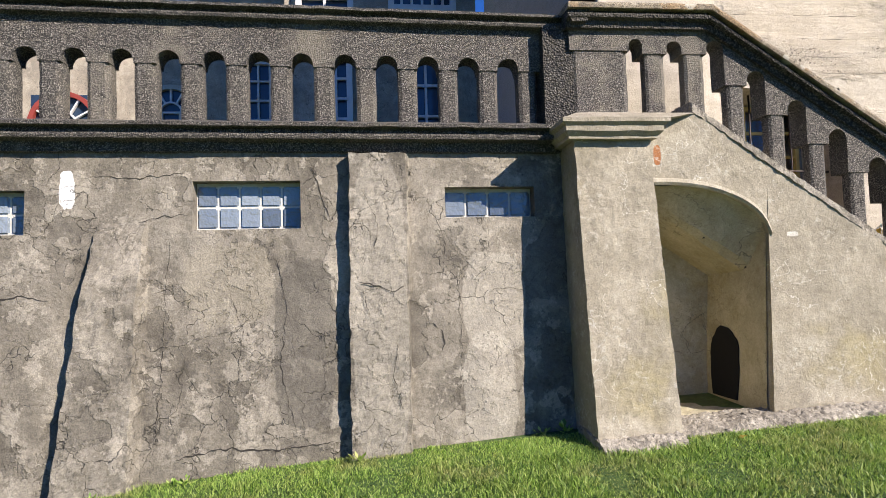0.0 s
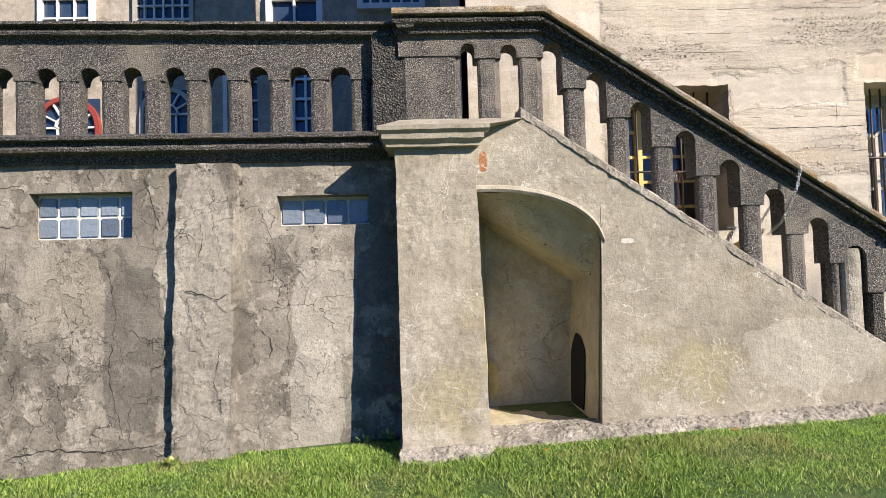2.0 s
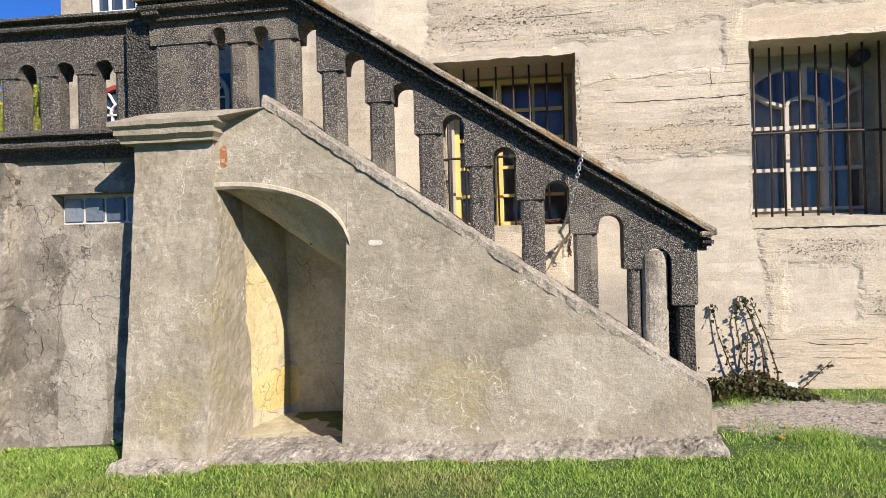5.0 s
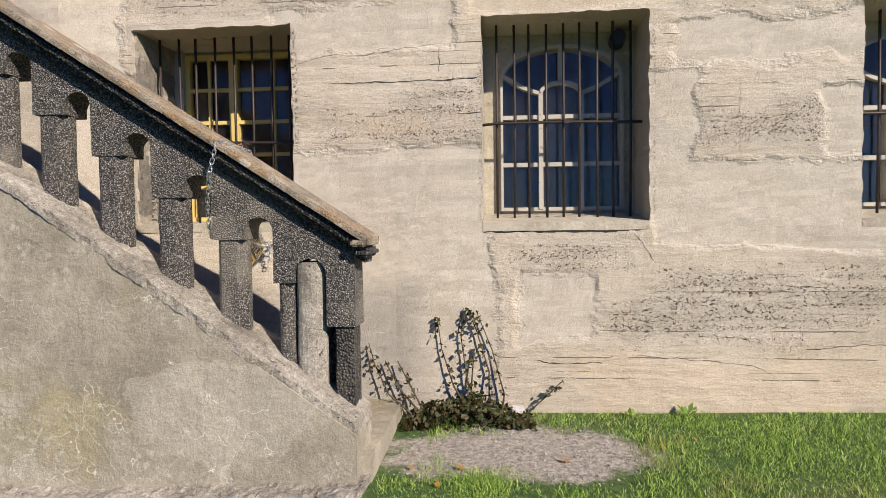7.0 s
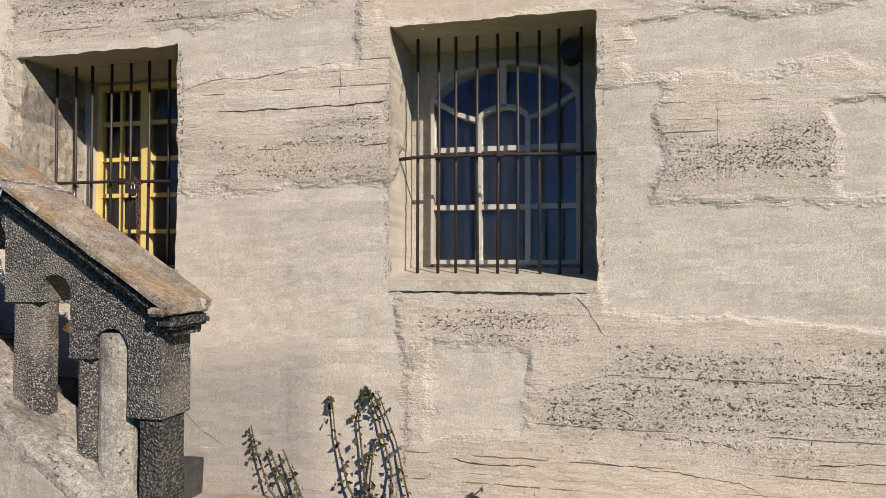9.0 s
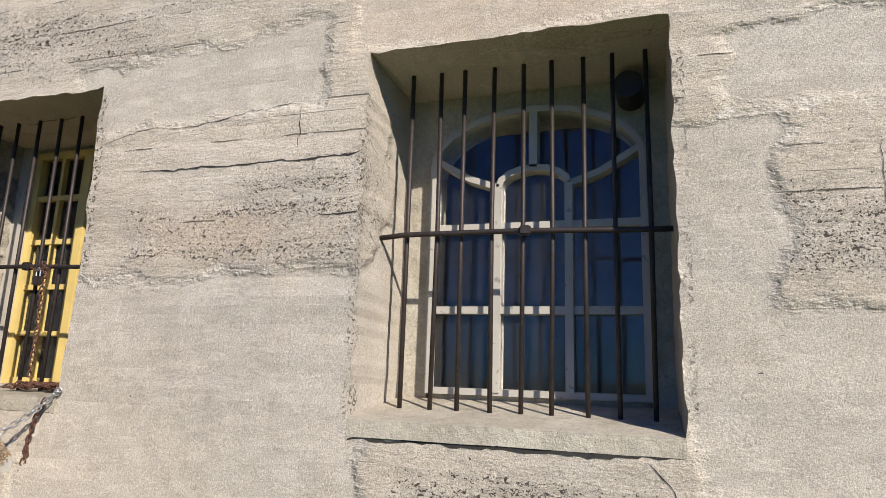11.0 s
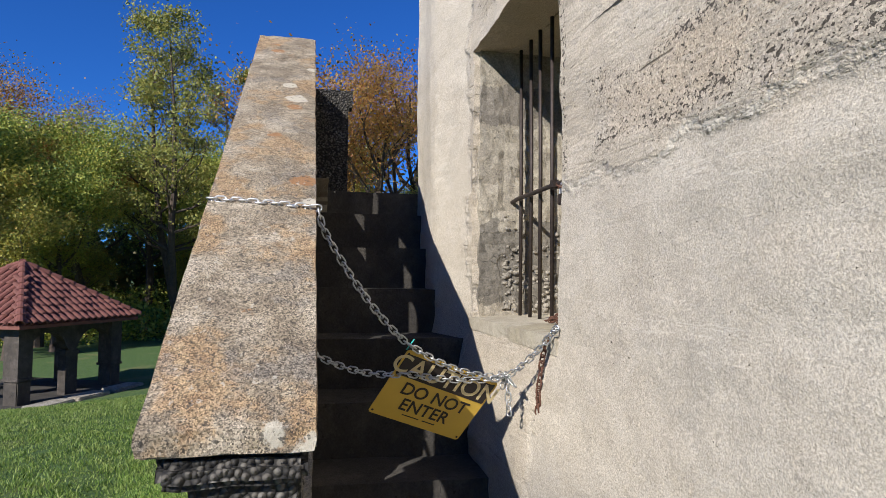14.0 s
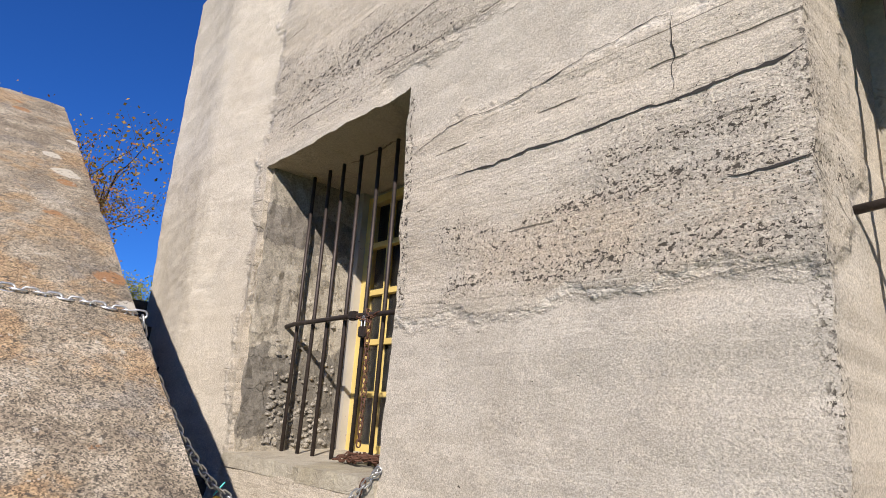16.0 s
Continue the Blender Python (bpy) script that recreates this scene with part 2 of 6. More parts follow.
    return m.bump((big, 0.3, 0.04), (m.math("MULTIPLY", lines, bare), 0.7, 0.03), (coarse, 0.6, 0.018), (m.math("MULTIPLY", grit, m.math("ADD", 0.40, m.math("MULTIPLY", m.math("MULTIPLY", rough, bare), 0.6))), 0.9, 0.0065), (m.math("SUBTRACT", 1.0, m.math("MAXIMUM", pits, joint)), 1.0, 0.0065), (fine, 0.9, 0.0022))


def pebbles(name, light, size=125):
    m = Nodes(name, 0.85)
    cell = m.voronoi(size, out="Color", warp=0.06)
    dist = m.voronoi(size, warp=0.06)
    sep = m.t.nodes.new("ShaderNodeSeparateColor")
    m.link(cell, sep.inputs[0])
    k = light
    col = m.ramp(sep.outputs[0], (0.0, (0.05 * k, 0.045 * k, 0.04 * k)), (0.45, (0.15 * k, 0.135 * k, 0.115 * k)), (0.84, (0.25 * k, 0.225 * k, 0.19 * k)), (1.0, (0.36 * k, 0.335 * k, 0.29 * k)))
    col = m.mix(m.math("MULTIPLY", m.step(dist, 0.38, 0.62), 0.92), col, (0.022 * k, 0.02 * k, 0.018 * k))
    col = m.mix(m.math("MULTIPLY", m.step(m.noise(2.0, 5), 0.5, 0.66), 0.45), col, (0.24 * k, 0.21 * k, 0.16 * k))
    m.color(col)
    return m.bump((m.noise(6, 5), 0.4, 0.02), (m.noise(300, 2, 0.7), 0.4, 0.003), (m.math("SUBTRACT", 1.0, dist), 1.0, 1.1 / size))


def lichen_top():
    m = Nodes("lichened_coping", 0.92)
    fine = m.voronoi(330, out="Color", warp=0.02)
    sep = m.t.nodes.new("ShaderNodeSeparateColor")
    m.link(fine, sep.inputs[0])
    col = m.ramp(m.noise(7.0, 8, 0.72), (0.38, (0.20, 0.16, 0.113)), (0.5, (0.30, 0.245, 0.172)), (0.62, (0.43, 0.365, 0.275)))
    col = m.mix(m.math("MULTIPLY", m.step(m.noise(3.4, 7, 0.66), 0.50, 0.58), 0.7), col, m.ramp(m.noise(26, 6, 0.7), (0.36, (0.27, 0.155, 0.07)), (0.64, (0.46, 0.32, 0.17))))
    col = m.mix(m.math("MULTIPLY", m.step(m.noise(5.2, 7, 0.7), 0.55, 0.61), 0.4), col, (0.23, 0.215, 0.195))
    col = m.mix(0.75, col, m.ramp(sep.outputs[0], (0.08, (0.08, 0.08, 0.08)), (0.5, (0.5, 0.5, 0.5)), (0.95, (0.9, 0.9, 0.9))), "OVERLAY")
    # round crusts of pale, rust and dark lichen
    spot = m.voronoi(6.2, warp=0.10)
    far = m.voronoi(6.2, out="Color", warp=0.10)
    pick = m.t.nodes.new("ShaderNodeSeparateColor")
    m.link(far, pick.inputs[0])
    ragged = m.math("ADD", spot, m.math("MULTIPLY", m.math("SUBTRACT", m.noise(34, 6, 0.7), 0.5), 0.35))
    disc = m.math("SUBTRACT", 1.0, m.step(m.math("SUBTRACT", ragged, m.math("MULTIPLY", pick.outputs[2], 0.16)), 0.14, 0.19))
    col = m.mix(m.math("MULTIPLY", m.math("MULTIPLY", disc, m.step(pick.outputs[0], 0.42, 0.44)), 0.85), col, (0.60, 0.55, 0.45))
    col = m.mix(m.math("MULTIPLY", m.math("MULTIPLY", disc, m.math("SUBTRACT", 1.0, m.step(pick.outputs[0], 0.2, 0.22))), 0.8), col, (0.36, 0.17, 0.06))
    dots = m.math("MULTIPLY", m.step(m.noise(60, 4, 0.6), 0.62, 0.65), m.step(m.noise(6.0, 5, 0.6), 0.46, 0.56))
    col = m.mix(m.math("MULTIPLY", dots, 0.7), col, (0.55, 0.50, 0.41))
    dark = m.math("MULTIPLY", m.step(m.noise(75, 4, 0.7), 0.585, 0.61), 0.8)
    col = m.mix(dark, col, (0.05, 0.043, 0.035))
    m.color(col)
    return m.bump((m.noise(12, 6), 0.6, 0.015), (m.noise(60, 5, 0.8), 0.9, 0.009), (disc, 0.5, 0.003), (sep.outputs[0], 0.7, 0.0035))


def plain(name, c, rough=0.6, metal=0.0, vary=0.25, scale=30.0, relief=0.002):
    m = Nodes(name, rough, metal)
    f = m.noise(scale, 6, 0.65)
    d = tuple(v * (1 - vary) for v in c)
    l = tuple(min(1, v * (1 + vary)) for v in c)
    m.color(m.mix(0.35, m.ramp(f, (0.3, d), (0.7, l)), m.ramp(m.noise(scale * 0.12, 4), (0.35, d), (0.65, l))))
    return m.bump((f, 0.5, relief))


def worn_paint(name, c, under, amount=0.6):
    m = Nodes(name, 0.55)
    f = m.noise(20, 7, 0.7)
    col = m.mix(m.step(f, amount, amount + 0.04), m.ramp(m.noise(5, 4), (0.3, tuple(v * 0.8 for v in c)), (0.7, c)), under)
    m.color(col)
    return m.bump((f, 0.5, 0.002))


def glass_mat(name, tint=(0.7, 0.8, 0.9), rough=0.03):
    m = Nodes(name, rough)
    m.color(tint)
    m.b.inputs["Transmission Weight"].default_value = 0.985
    m.b.inputs["IOR"].default_value = 1.5
    return m.bump((m.noise(7, 2), 0.12, 0.01))


def block_glass():
    m = Nodes("glass_block", 0.12)
    # base colour lifted to blue-grey as a painted sky reflection, varied by block
    m.color(m.ramp(m.random(), (0.0, (0.08, 0.10, 0.13)), (1.0, (0.26, 0.30, 0.34))))
    m.b.inputs["Specular IOR Level"].default_value = 0.9
    return m.bump((m.noise(22, 2), 0.5, 0.02))


def leaf_mat(name, *cols):
    m = Nodes(name, 0.6)
    isl = m.t.nodes.new("ShaderNodeNewGeometry").outputs["Random Per Island"]
    k = len(cols)
    col = m.ramp(isl, *[(i / max(1, k - 1), c) for i, c in enumerate(cols)])
    m.color(col)
    tr = m.t.nodes.new("ShaderNodeBsdfTranslucent")
    m.link(col, tr.inputs["Color"])
    mx = m.t.nodes.new("ShaderNodeMixShader")
    mx.inputs[0].default_value = 0.35
    m.link(m.b.outputs[0], mx.inputs[1])
    m.link(tr.outputs[0], mx.inputs[2])
    m.link(mx.outputs[0], m.t.nodes["Material Output"].inputs["Surface"])
    return m.mat


def blade_mat(name, k=1.0, dryness=0.5):
    m = Nodes(name, 0.55)
    isl = m.t.nodes.new("ShaderNodeNewGeometry").outputs["Random Per Island"]
    green = m.ramp(isl, (0.0, (0.05 * k, 0.12 * k, 0.015 * k)), (0.4, (0.25 * k, 0.42 * k, 0.065 * k)), (1.0, (0.60 * k, 0.72 * k, 0.20 * k)))
    dry = m.ramp(isl, (0.0, (0.16, 0.18, 0.05)), (0.5, (0.38, 0.37, 0.13)), (1.0, (0.60, 0.55, 0.27)))
    col = m.mix(m.math("MULTIPLY", m.step(m.noise(1.4, 6, 0.7), 0.49, 0.62), dryness), green, dry)
    m.color(col)
    tr = m.t.nodes.new("ShaderNodeBsdfTranslucent")
    m.link(col, tr.inputs["Color"])
    mx = m.t.nodes.new("ShaderNodeMixShader")
    mx.inputs[0].default_value = 0.4
    m.link(m.b.outputs[0], mx.inputs[1])
    m.link(tr.outputs[0], mx.inputs[2])
    m.link(mx.outputs[0], m.t.nodes["Material Output"].inputs["Surface"])
    return m.mat


def turf():
    m = Nodes("turf", 0.95)
    f = m.noise(18, 8, 0.75)
    col = m.ramp(f, (0.3, (0.015, 0.033, 0.006)), (0.5, (0.05, 0.105, 0.018)), (0.72, (0.14, 0.20, 0.045)))
    col = m.mix(m.math("MULTIPLY", m.step(m.noise(0.6, 5), 0.52, 0.66), 0.45), col, (0.17, 0.16, 0.06))
    # bare soil strip along the foot of the walls and the worn patch before the steps
    x, y = m.axis("X"), m.axis("Y")
    dx = m.math("DIVIDE", m.math("SUBTRACT", x, 6.15), 0.95)
    dy = m.math("DIVIDE", m.math("SUBTRACT", y, 4.95), 0.45)
    r = m.math("ADD", m.math("ADD", m.math("MULTIPLY", dx, dx), m.math("MULTIPLY", dy, dy)), m.math("MULTIPLY", m.noise(3.5, 8, 0.7), 2.6))
    bare = m.math("SUBTRACT", 1.0, m.step(r, 1.75, 2.25))
    col = m.mix(bare, col, m.ramp(m.noise(34, 8, 0.8), (0.34, (0.13, 0.11, 0.085)), (0.48, (0.33, 0.29, 0.24)), (0.62, (0.54, 0.49, 0.42))))
    m.color(col)
    return m.bump((f, 0.8, 0.03), (m.noise(90, 3), 0.6, 0.01))


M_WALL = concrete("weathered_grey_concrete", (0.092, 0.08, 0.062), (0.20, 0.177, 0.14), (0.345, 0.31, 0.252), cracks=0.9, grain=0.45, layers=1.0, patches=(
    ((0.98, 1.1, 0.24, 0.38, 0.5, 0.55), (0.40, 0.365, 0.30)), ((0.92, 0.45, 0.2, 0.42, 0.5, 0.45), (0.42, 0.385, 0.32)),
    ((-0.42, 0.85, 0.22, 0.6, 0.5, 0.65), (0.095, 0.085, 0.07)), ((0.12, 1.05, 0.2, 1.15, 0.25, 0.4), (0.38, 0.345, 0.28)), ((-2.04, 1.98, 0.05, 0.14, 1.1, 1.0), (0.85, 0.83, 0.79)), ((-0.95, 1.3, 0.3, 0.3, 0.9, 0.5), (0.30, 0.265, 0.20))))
M_STAIRWALL = concrete("smooth_grey_concrete", (0.215, 0.188, 0.138), (0.305, 0.268, 0.20), (0.42, 0.375, 0.29), (0.34, 0.285, 0.135), cracks=0.08, grain=0.16, pale=0.8, patches=(
    ((2.205, 2.165, 0.028, 0.075, 0.3, 0.9), (0.34, 0.12, 0.035)), ((3.26, 1.55, 0.05, 0.02, 0.6, 0.8), (0.6, 0.57, 0.5)), ((4.6, 0.7, 0.5, 0.25, 1.0, 0.4), (0.42, 0.385, 0.31))))
# concrete colour taken down to near black to deepen the shade on the stairs
M_STEP = concrete("shade_toned_concrete", (0.022, 0.019, 0.016), (0.042, 0.037, 0.031), (0.075, 0.066, 0.055), cracks=0.2)
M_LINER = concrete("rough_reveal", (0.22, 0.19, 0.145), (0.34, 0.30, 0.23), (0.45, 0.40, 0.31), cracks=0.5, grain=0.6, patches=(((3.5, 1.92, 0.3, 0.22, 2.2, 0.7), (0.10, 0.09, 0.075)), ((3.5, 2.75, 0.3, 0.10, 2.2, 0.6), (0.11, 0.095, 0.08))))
M_NICHE = concrete("niche_plaster", (0.30, 0.25, 0.14), (0.42, 0.37, 0.25), (0.52, 0.47, 0.34), (0.44, 0.36, 0.16), cracks=0.6, grain=0.15, layers=0.4, patches=(((2.27, 0.42, 0.10, 0.16, 0.6, 0.55), (0.58, 0.43, 0.10)), ((2.2, 0.95, 0.06, 0.5, 0.9, 0.45), (0.60, 0.50, 0.24))))
M_TAN = tan_wall()
M_REVEAL = concrete("reveal_plaster", (0.30, 0.26, 0.19), (0.42, 0.37, 0.28), (0.52, 0.47, 0.36), (0.42, 0.36, 0.20), cracks=0.2, grain=0.12)
M_FACADE = concrete("far_plaster", (0.24, 0.21, 0.17), (0.36, 0.31, 0.24), (0.5, 0.44, 0.35))
M_PEB = pebbles("exposed_aggregate", 1.12)
# coarser, darker than M_PEB: shade of moulding and corner block is in the colour
M_PEB_D = pebbles("dark_shaded_aggregate", 0.48, 70)
M_PEB_M = pebbles("grey_exposed_aggregate", 0.85, 110)
M_LICHEN = lichen_top()
M_IRON = plain("dark_iron", (0.05, 0.038, 0.032), 0.55, 0.5, 0.5, 60)
M_RUST = plain("rusty_iron", (0.11, 0.05, 0.03), 0.85, 0.2, 0.5, 60)
M_CHAIN = plain("galvanised_steel", (0.55, 0.55, 0.54), 0.35, 0.9, 0.2, 80)
M_YELLOW = worn_paint("yellow_paint", (0.70, 0.52, 0.17), (0.45, 0.36, 0.2), 0.66)
M_CREAM = worn_paint("cream_paint", (0.46, 0.42, 0.345), (0.25, 0.22, 0.18), 0.6)
M_WHITE = worn_paint("white_paint", (0.72, 0.71, 0.68), (0.4, 0.37, 0.32), 0.7)
M_RED = worn_paint("red_paint", (0.30, 0.05, 0.035), (0.2, 0.1, 0.08), 0.7)
M_GLASS = glass_mat("window_glass", (0.88, 0.90, 0.90))
M_BLOCK = block_glass()
M_MORTAR = plain("white_mortar", (0.55, 0.53, 0.48), 0.9, 0, 0.25, 40)
M_ROOM = plain("unlit_room", (0.17, 0.16, 0.15), 0.95, 0, 0.4, 3)
M_CRACK = plain("crack_shadow", (0.035, 0.03, 0.025), 1.0)
M_RUBBLE = concrete("crumbled_footing", (0.14, 0.12, 0.092), (0.28, 0.25, 0.20), (0.45, 0.41, 0.34), cracks=0.3, grain=1.0)
M_TURF = turf()
M_BLADE = blade_mat("grass_blade", 1.0, 0.75)
M_LUSH = blade_mat("lush_grass_blade", 0.62, 0.15)
M_SIGN = plain("sign_yellow", (0.62, 0.40, 0.06), 0.45, 0, 0.08, 8)
M_BLACK = plain("sign_black", (0.025, 0.018, 0.015), 0.5)
# near-black colour stands in for the shade inside the niche hole
M_VOID = plain("unlit_hole", (0.006, 0.005, 0.004), 1.0)
M_SIGNLET = plain("sign_cream", (0.62, 0.50, 0.26), 0.5)
M_TILE = plain("clay_roof_tile", (0.17, 0.062, 0.045), 0.8, 0, 0.45, 6)
# dark brown tone paints the shade over pillars and arches, which the sun reaches here
M_GAZ = concrete("shaded_gazebo_concrete", (0.03, 0.024, 0.02), (0.06, 0.05, 0.04), (0.11, 0.09, 0.075))
M_BARK = plain("bark", (0.075, 0.055, 0.04), 0.95, 0, 0.5, 9, 0.01)
M_LEAF_G = leaf_mat("green_leaf", (0.084, 0.154, 0.028), (0.28, 0.364, 0.063), (0.588, 0.546, 0.098), (0.154, 0.231, 0.042))
M_LEAF_A = leaf_mat("airy_leaf", (0.12, 0.15, 0.036), (0.348, 0.348, 0.072), (0.216, 0.24, 0.054), (0.48, 0.384, 0.084))
M_LEAF_Y = leaf_mat("yellow_leaf", (0.208, 0.234, 0.046), (0.546, 0.494, 0.085), (0.156, 0.208, 0.039), (0.546, 0.351, 0.065))
M_LEAF_O = leaf_mat("orange_leaf", (0.36, 0.168, 0.036), (0.456, 0.24, 0.042), (0.264, 0.192, 0.048), (0.288, 0.096, 0.042))
M_LEAF_D = leaf_mat("shaded_leaf", (0.032, 0.056, 0.016), (0.112, 0.136, 0.032), (0.192, 0.144, 0.04), (0.072, 0.096, 0.024))
M_IVY = leaf_mat("ivy_leaf", (0.03, 0.045, 0.012), (0.06, 0.07, 0.02), (0.10, 0.06, 0.02), (0.045, 0.06, 0.015))
M_POLE = plain("lamp_post_grey", (0.12, 0.12, 0.12), 0.5, 0.3)


# ---- mesh helpers ----
def put(name, bm, mat, parent=None, label="", smooth=False):
    me = bpy.data.meshes.new(name)
    bmesh.ops.recalc_face_normals(bm, faces=bm.faces)
    bm.to_mesh(me)
    bm.free()
    if smooth:
        me.polygons.foreach_set("use_smooth", [True] * len(me.polygons))
    me.materials.append(mat)
    ob = new(name, me)
    if parent:
        ob.parent = parent
    if label:
        ob["label"] = label
    return ob


def part(name, bm, mat, parent, label="", smooth=False):
    return put(name, bm, mat, parent, label, smooth)


def thing(name, label, category, group="", kind=""):
    return tagged(new(name), label, category, group, kind)


def box(bm, x0, x1, y0, y1, z0, z1, bevel=0.0):
    m = Matrix.Translation(((x0 + x1) / 2, (y0 + y1) / 2, (z0 + z1) / 2)) @ Matrix.Diagonal((x1 - x0, y1 - y0, z1 - z0, 1))
    made = bmesh.ops.create_cube(bm, size=1.0, matrix=m)["verts"]
    if bevel:
        edges = {e for v in made for e in v.link_edges}
        bmesh.ops.bevel(bm, geom=list(edges), offset=bevel, segments=2, affect="EDGES")
    return bm


def prism(bm, poly, y0, y1):
    """A polygon in x and z, run from y0 to y1."""
    a = [bm.verts.new((x, y0, z)) for x, z in poly]
    b = [bm.verts.new((x, y1, z)) for x, z in poly]
    bm.faces.new(a)
    bm.faces.new(b[::-1])
    n = len(a)
    for i in range(n):
        bm.faces.new((a[i], b[i], b[(i + 1) % n], a[(i + 1) % n]))
    return bm


def loft(bm, rings, caps=True, closed=True):
    rows = [[bm.verts.new(p) for p in r] for r in rings]
    for a, b in zip(rows, rows[1:]):
        n = len(a)
        for i in range(n if closed else n - 1):
            bm.faces.new((a[i], a[(i + 1) % n], b[(i + 1) % n], b[i]))
    if caps:
        bm.faces.new(rows[0])
        bm.faces.new(rows[-1][::-1])
    return bm


def tube(bm, pts, radius, seg=8, caps=True):
    pts = [Vector(p) for p in pts]
    rings = []
    ref = Vector((0.31, 0.87, 0.38)).normalized()
    for i, p in enumerate(pts):
        d = (pts[min(i + 1, len(pts) - 1)] - pts[max(i - 1, 0)]).normalized()
        u = d.cross(ref).normalized()
        v = d.cross(u)
        r = radius[i] if isinstance(radius, (list, tuple)) else radius
        rings.append([p + u * (r * math.cos(2 * math.pi * k / seg)) + v * (r * math.sin(2 * math.pi * k / seg)) for k in range(seg)])
    return loft(bm, rings, caps)


def finer(bm, longest, rounds=4):
    bmesh.ops.triangulate(bm, faces=[f for f in bm.faces if len(f.verts) > 4])
    for _ in range(rounds):
        edges = [e for e in bm.edges if e.calc_length() > longest]
        if not edges:
            break
        bmesh.ops.subdivide_edges(bm, edges=edges, cuts=1, use_grid_fill=True)
    return bm


def roughen(bm, amp, freq, seed=0.0):
    off = Vector((seed * 7.3, seed * 3.1, seed * 5.7))
    for v in bm.verts:
        v.co += noise.noise_vector(v.co * freq + off) * amp + noise.noise_vector(v.co * freq * 3.7 + off) * amp * 0.4
    return bm


def spaced(a, b, step, marks):
    stops = sorted({round(v, 4) for v in [a, b] + [m for m in marks if a < m < b]})
    out = []
    for p, q in zip(stops, stops[1:]):
        n = max(1, round((q - p) / step))
        out += [p + (q - p) * i / n for i in range(n)]
    return out + [stops[-1]]


def sheet_wall(bm, x0, x1, z0, z1, holes, face, step, depth):
    """A wall's face in fine cells, y = face(x, z), with holes (x0, x1, z0, z1) whose reveals run back by depth."""
    xs = spaced(x0, x1, step, [h[k] for h in holes for k in (0, 1)])
    zs = spaced(z0, z1, step, [h[k] for h in holes for k in (2, 3)])
    grid = {}

    def vert(i, j):
        if (i, j) not in grid:
            grid[i, j] = bm.verts.new((xs[i], face(xs[i], zs[j]), zs[j]))
        return grid[i, j]
    for i in range(len(xs) - 1):
        for j in range(len(zs) - 1):
            cx, cz = (xs[i] + xs[i + 1]) / 2, (zs[j] + zs[j + 1]) / 2
            if any(a < cx < b and c < cz < d for a, b, c, d in holes):
                continue
            bm.faces.new((vert(i, j), vert(i + 1, j), vert(i + 1, j + 1), vert(i, j + 1)))
    rim = [e for e in bm.edges if e.is_boundary]
    new_geom = bmesh.ops.extrude_edge_only(bm, edges=rim)["geom"]
    for v in new_geom:
        if isinstance(v, bmesh.types.BMVert):
            v.co.y = face(v.co.x, v.co.z) * 0 + v.co.y + depth
    return bm


def ground_z(x, y):
    gx = 0.045 * max(min(x, 6.0), 0.0) + 0.012 * max(x - 6.0, 0.0) + 0.062 * max(min(x, 0.0), -14.0) + 0.02 * max(min(x + 14.0, 0.0), -40)
    gy = 0.05 * (max(min(y, 6.0), -6.0) - 4.8)
    return 0.055 + gx + gy - 0.25 * math.exp(-((x + 9.5) / 3.0) ** 2 - ((y + 1.5) / 3.0) ** 2) + 0.02 * noise.noise(Vector((x * 0.6, y * 0.6, 0.3)))


# ---- ground ----
def axis_steps(near0, near1, step, far):
    out = list(np.arange(near0, near1 + 1e-6, step))
    d, a, b = step, near0, near1
    left, right = [], []
    while a > -far:
        d *= 1.35
        a -= d
        b += d
        left.append(a)
        right.append(b)
    return left[::-1] + out + right


bm = bmesh.new()
gxs, gys = axis_steps(-12.0, 11.0, 0.25, 900), axis_steps(-4.0, 6.0, 0.25, 900)
gv = [[bm.verts.new((x, y, ground_z(x, y))) for y in gys] for x in gxs]
for i in range(len(gxs) - 1):
    for j in range(len(gys) - 1):
        bm.faces.new((gv[i][j], gv[i + 1][j], gv[i + 1][j + 1], gv[i][j + 1]))
tagged(put("ground", bm, M_TURF, smooth=True), "green lawn with worn yellowish patches and bare soil by the steps", "ground", kind="structure")


# ---- tan building ----
FACE = 5.605
W1 = (3.49, 4.64, 1.66, 3.03)
W2 = (5.945, 7.04, 1.645, 3.03)
W3 = (8.36, 9.45, 1.645, 3.03)


def tan_face(x, z):
    y = FACE - 0.075 * max(0.0, min(1.0, (3.45 - x) / 0.4)) - 0.05 * max(0.0, 1 - abs(x - 2.95) / 0.5)
    y -= 0.085 * max(0.0, min(1.0, (1.66 - z) / 0.5)) * max(0.0, min(1.0, (5.35 - x) / 0.9))
    y += 0.012 * noise.noise(Vector((x * 1.1, 0, z * 1.1))) + 0.006 * noise.noise(Vector((x * 2.0, 3, z * 9.0)))
    y += 0.004 * noise.noise(Vector((x * 11, 7, z * 17)))
    return y


bm = bmesh.new()
sheet_wall(bm, 2.2, 11.0, -0.2, 4.6, [W1, W2, W3], tan_face, 0.035, 0.75)
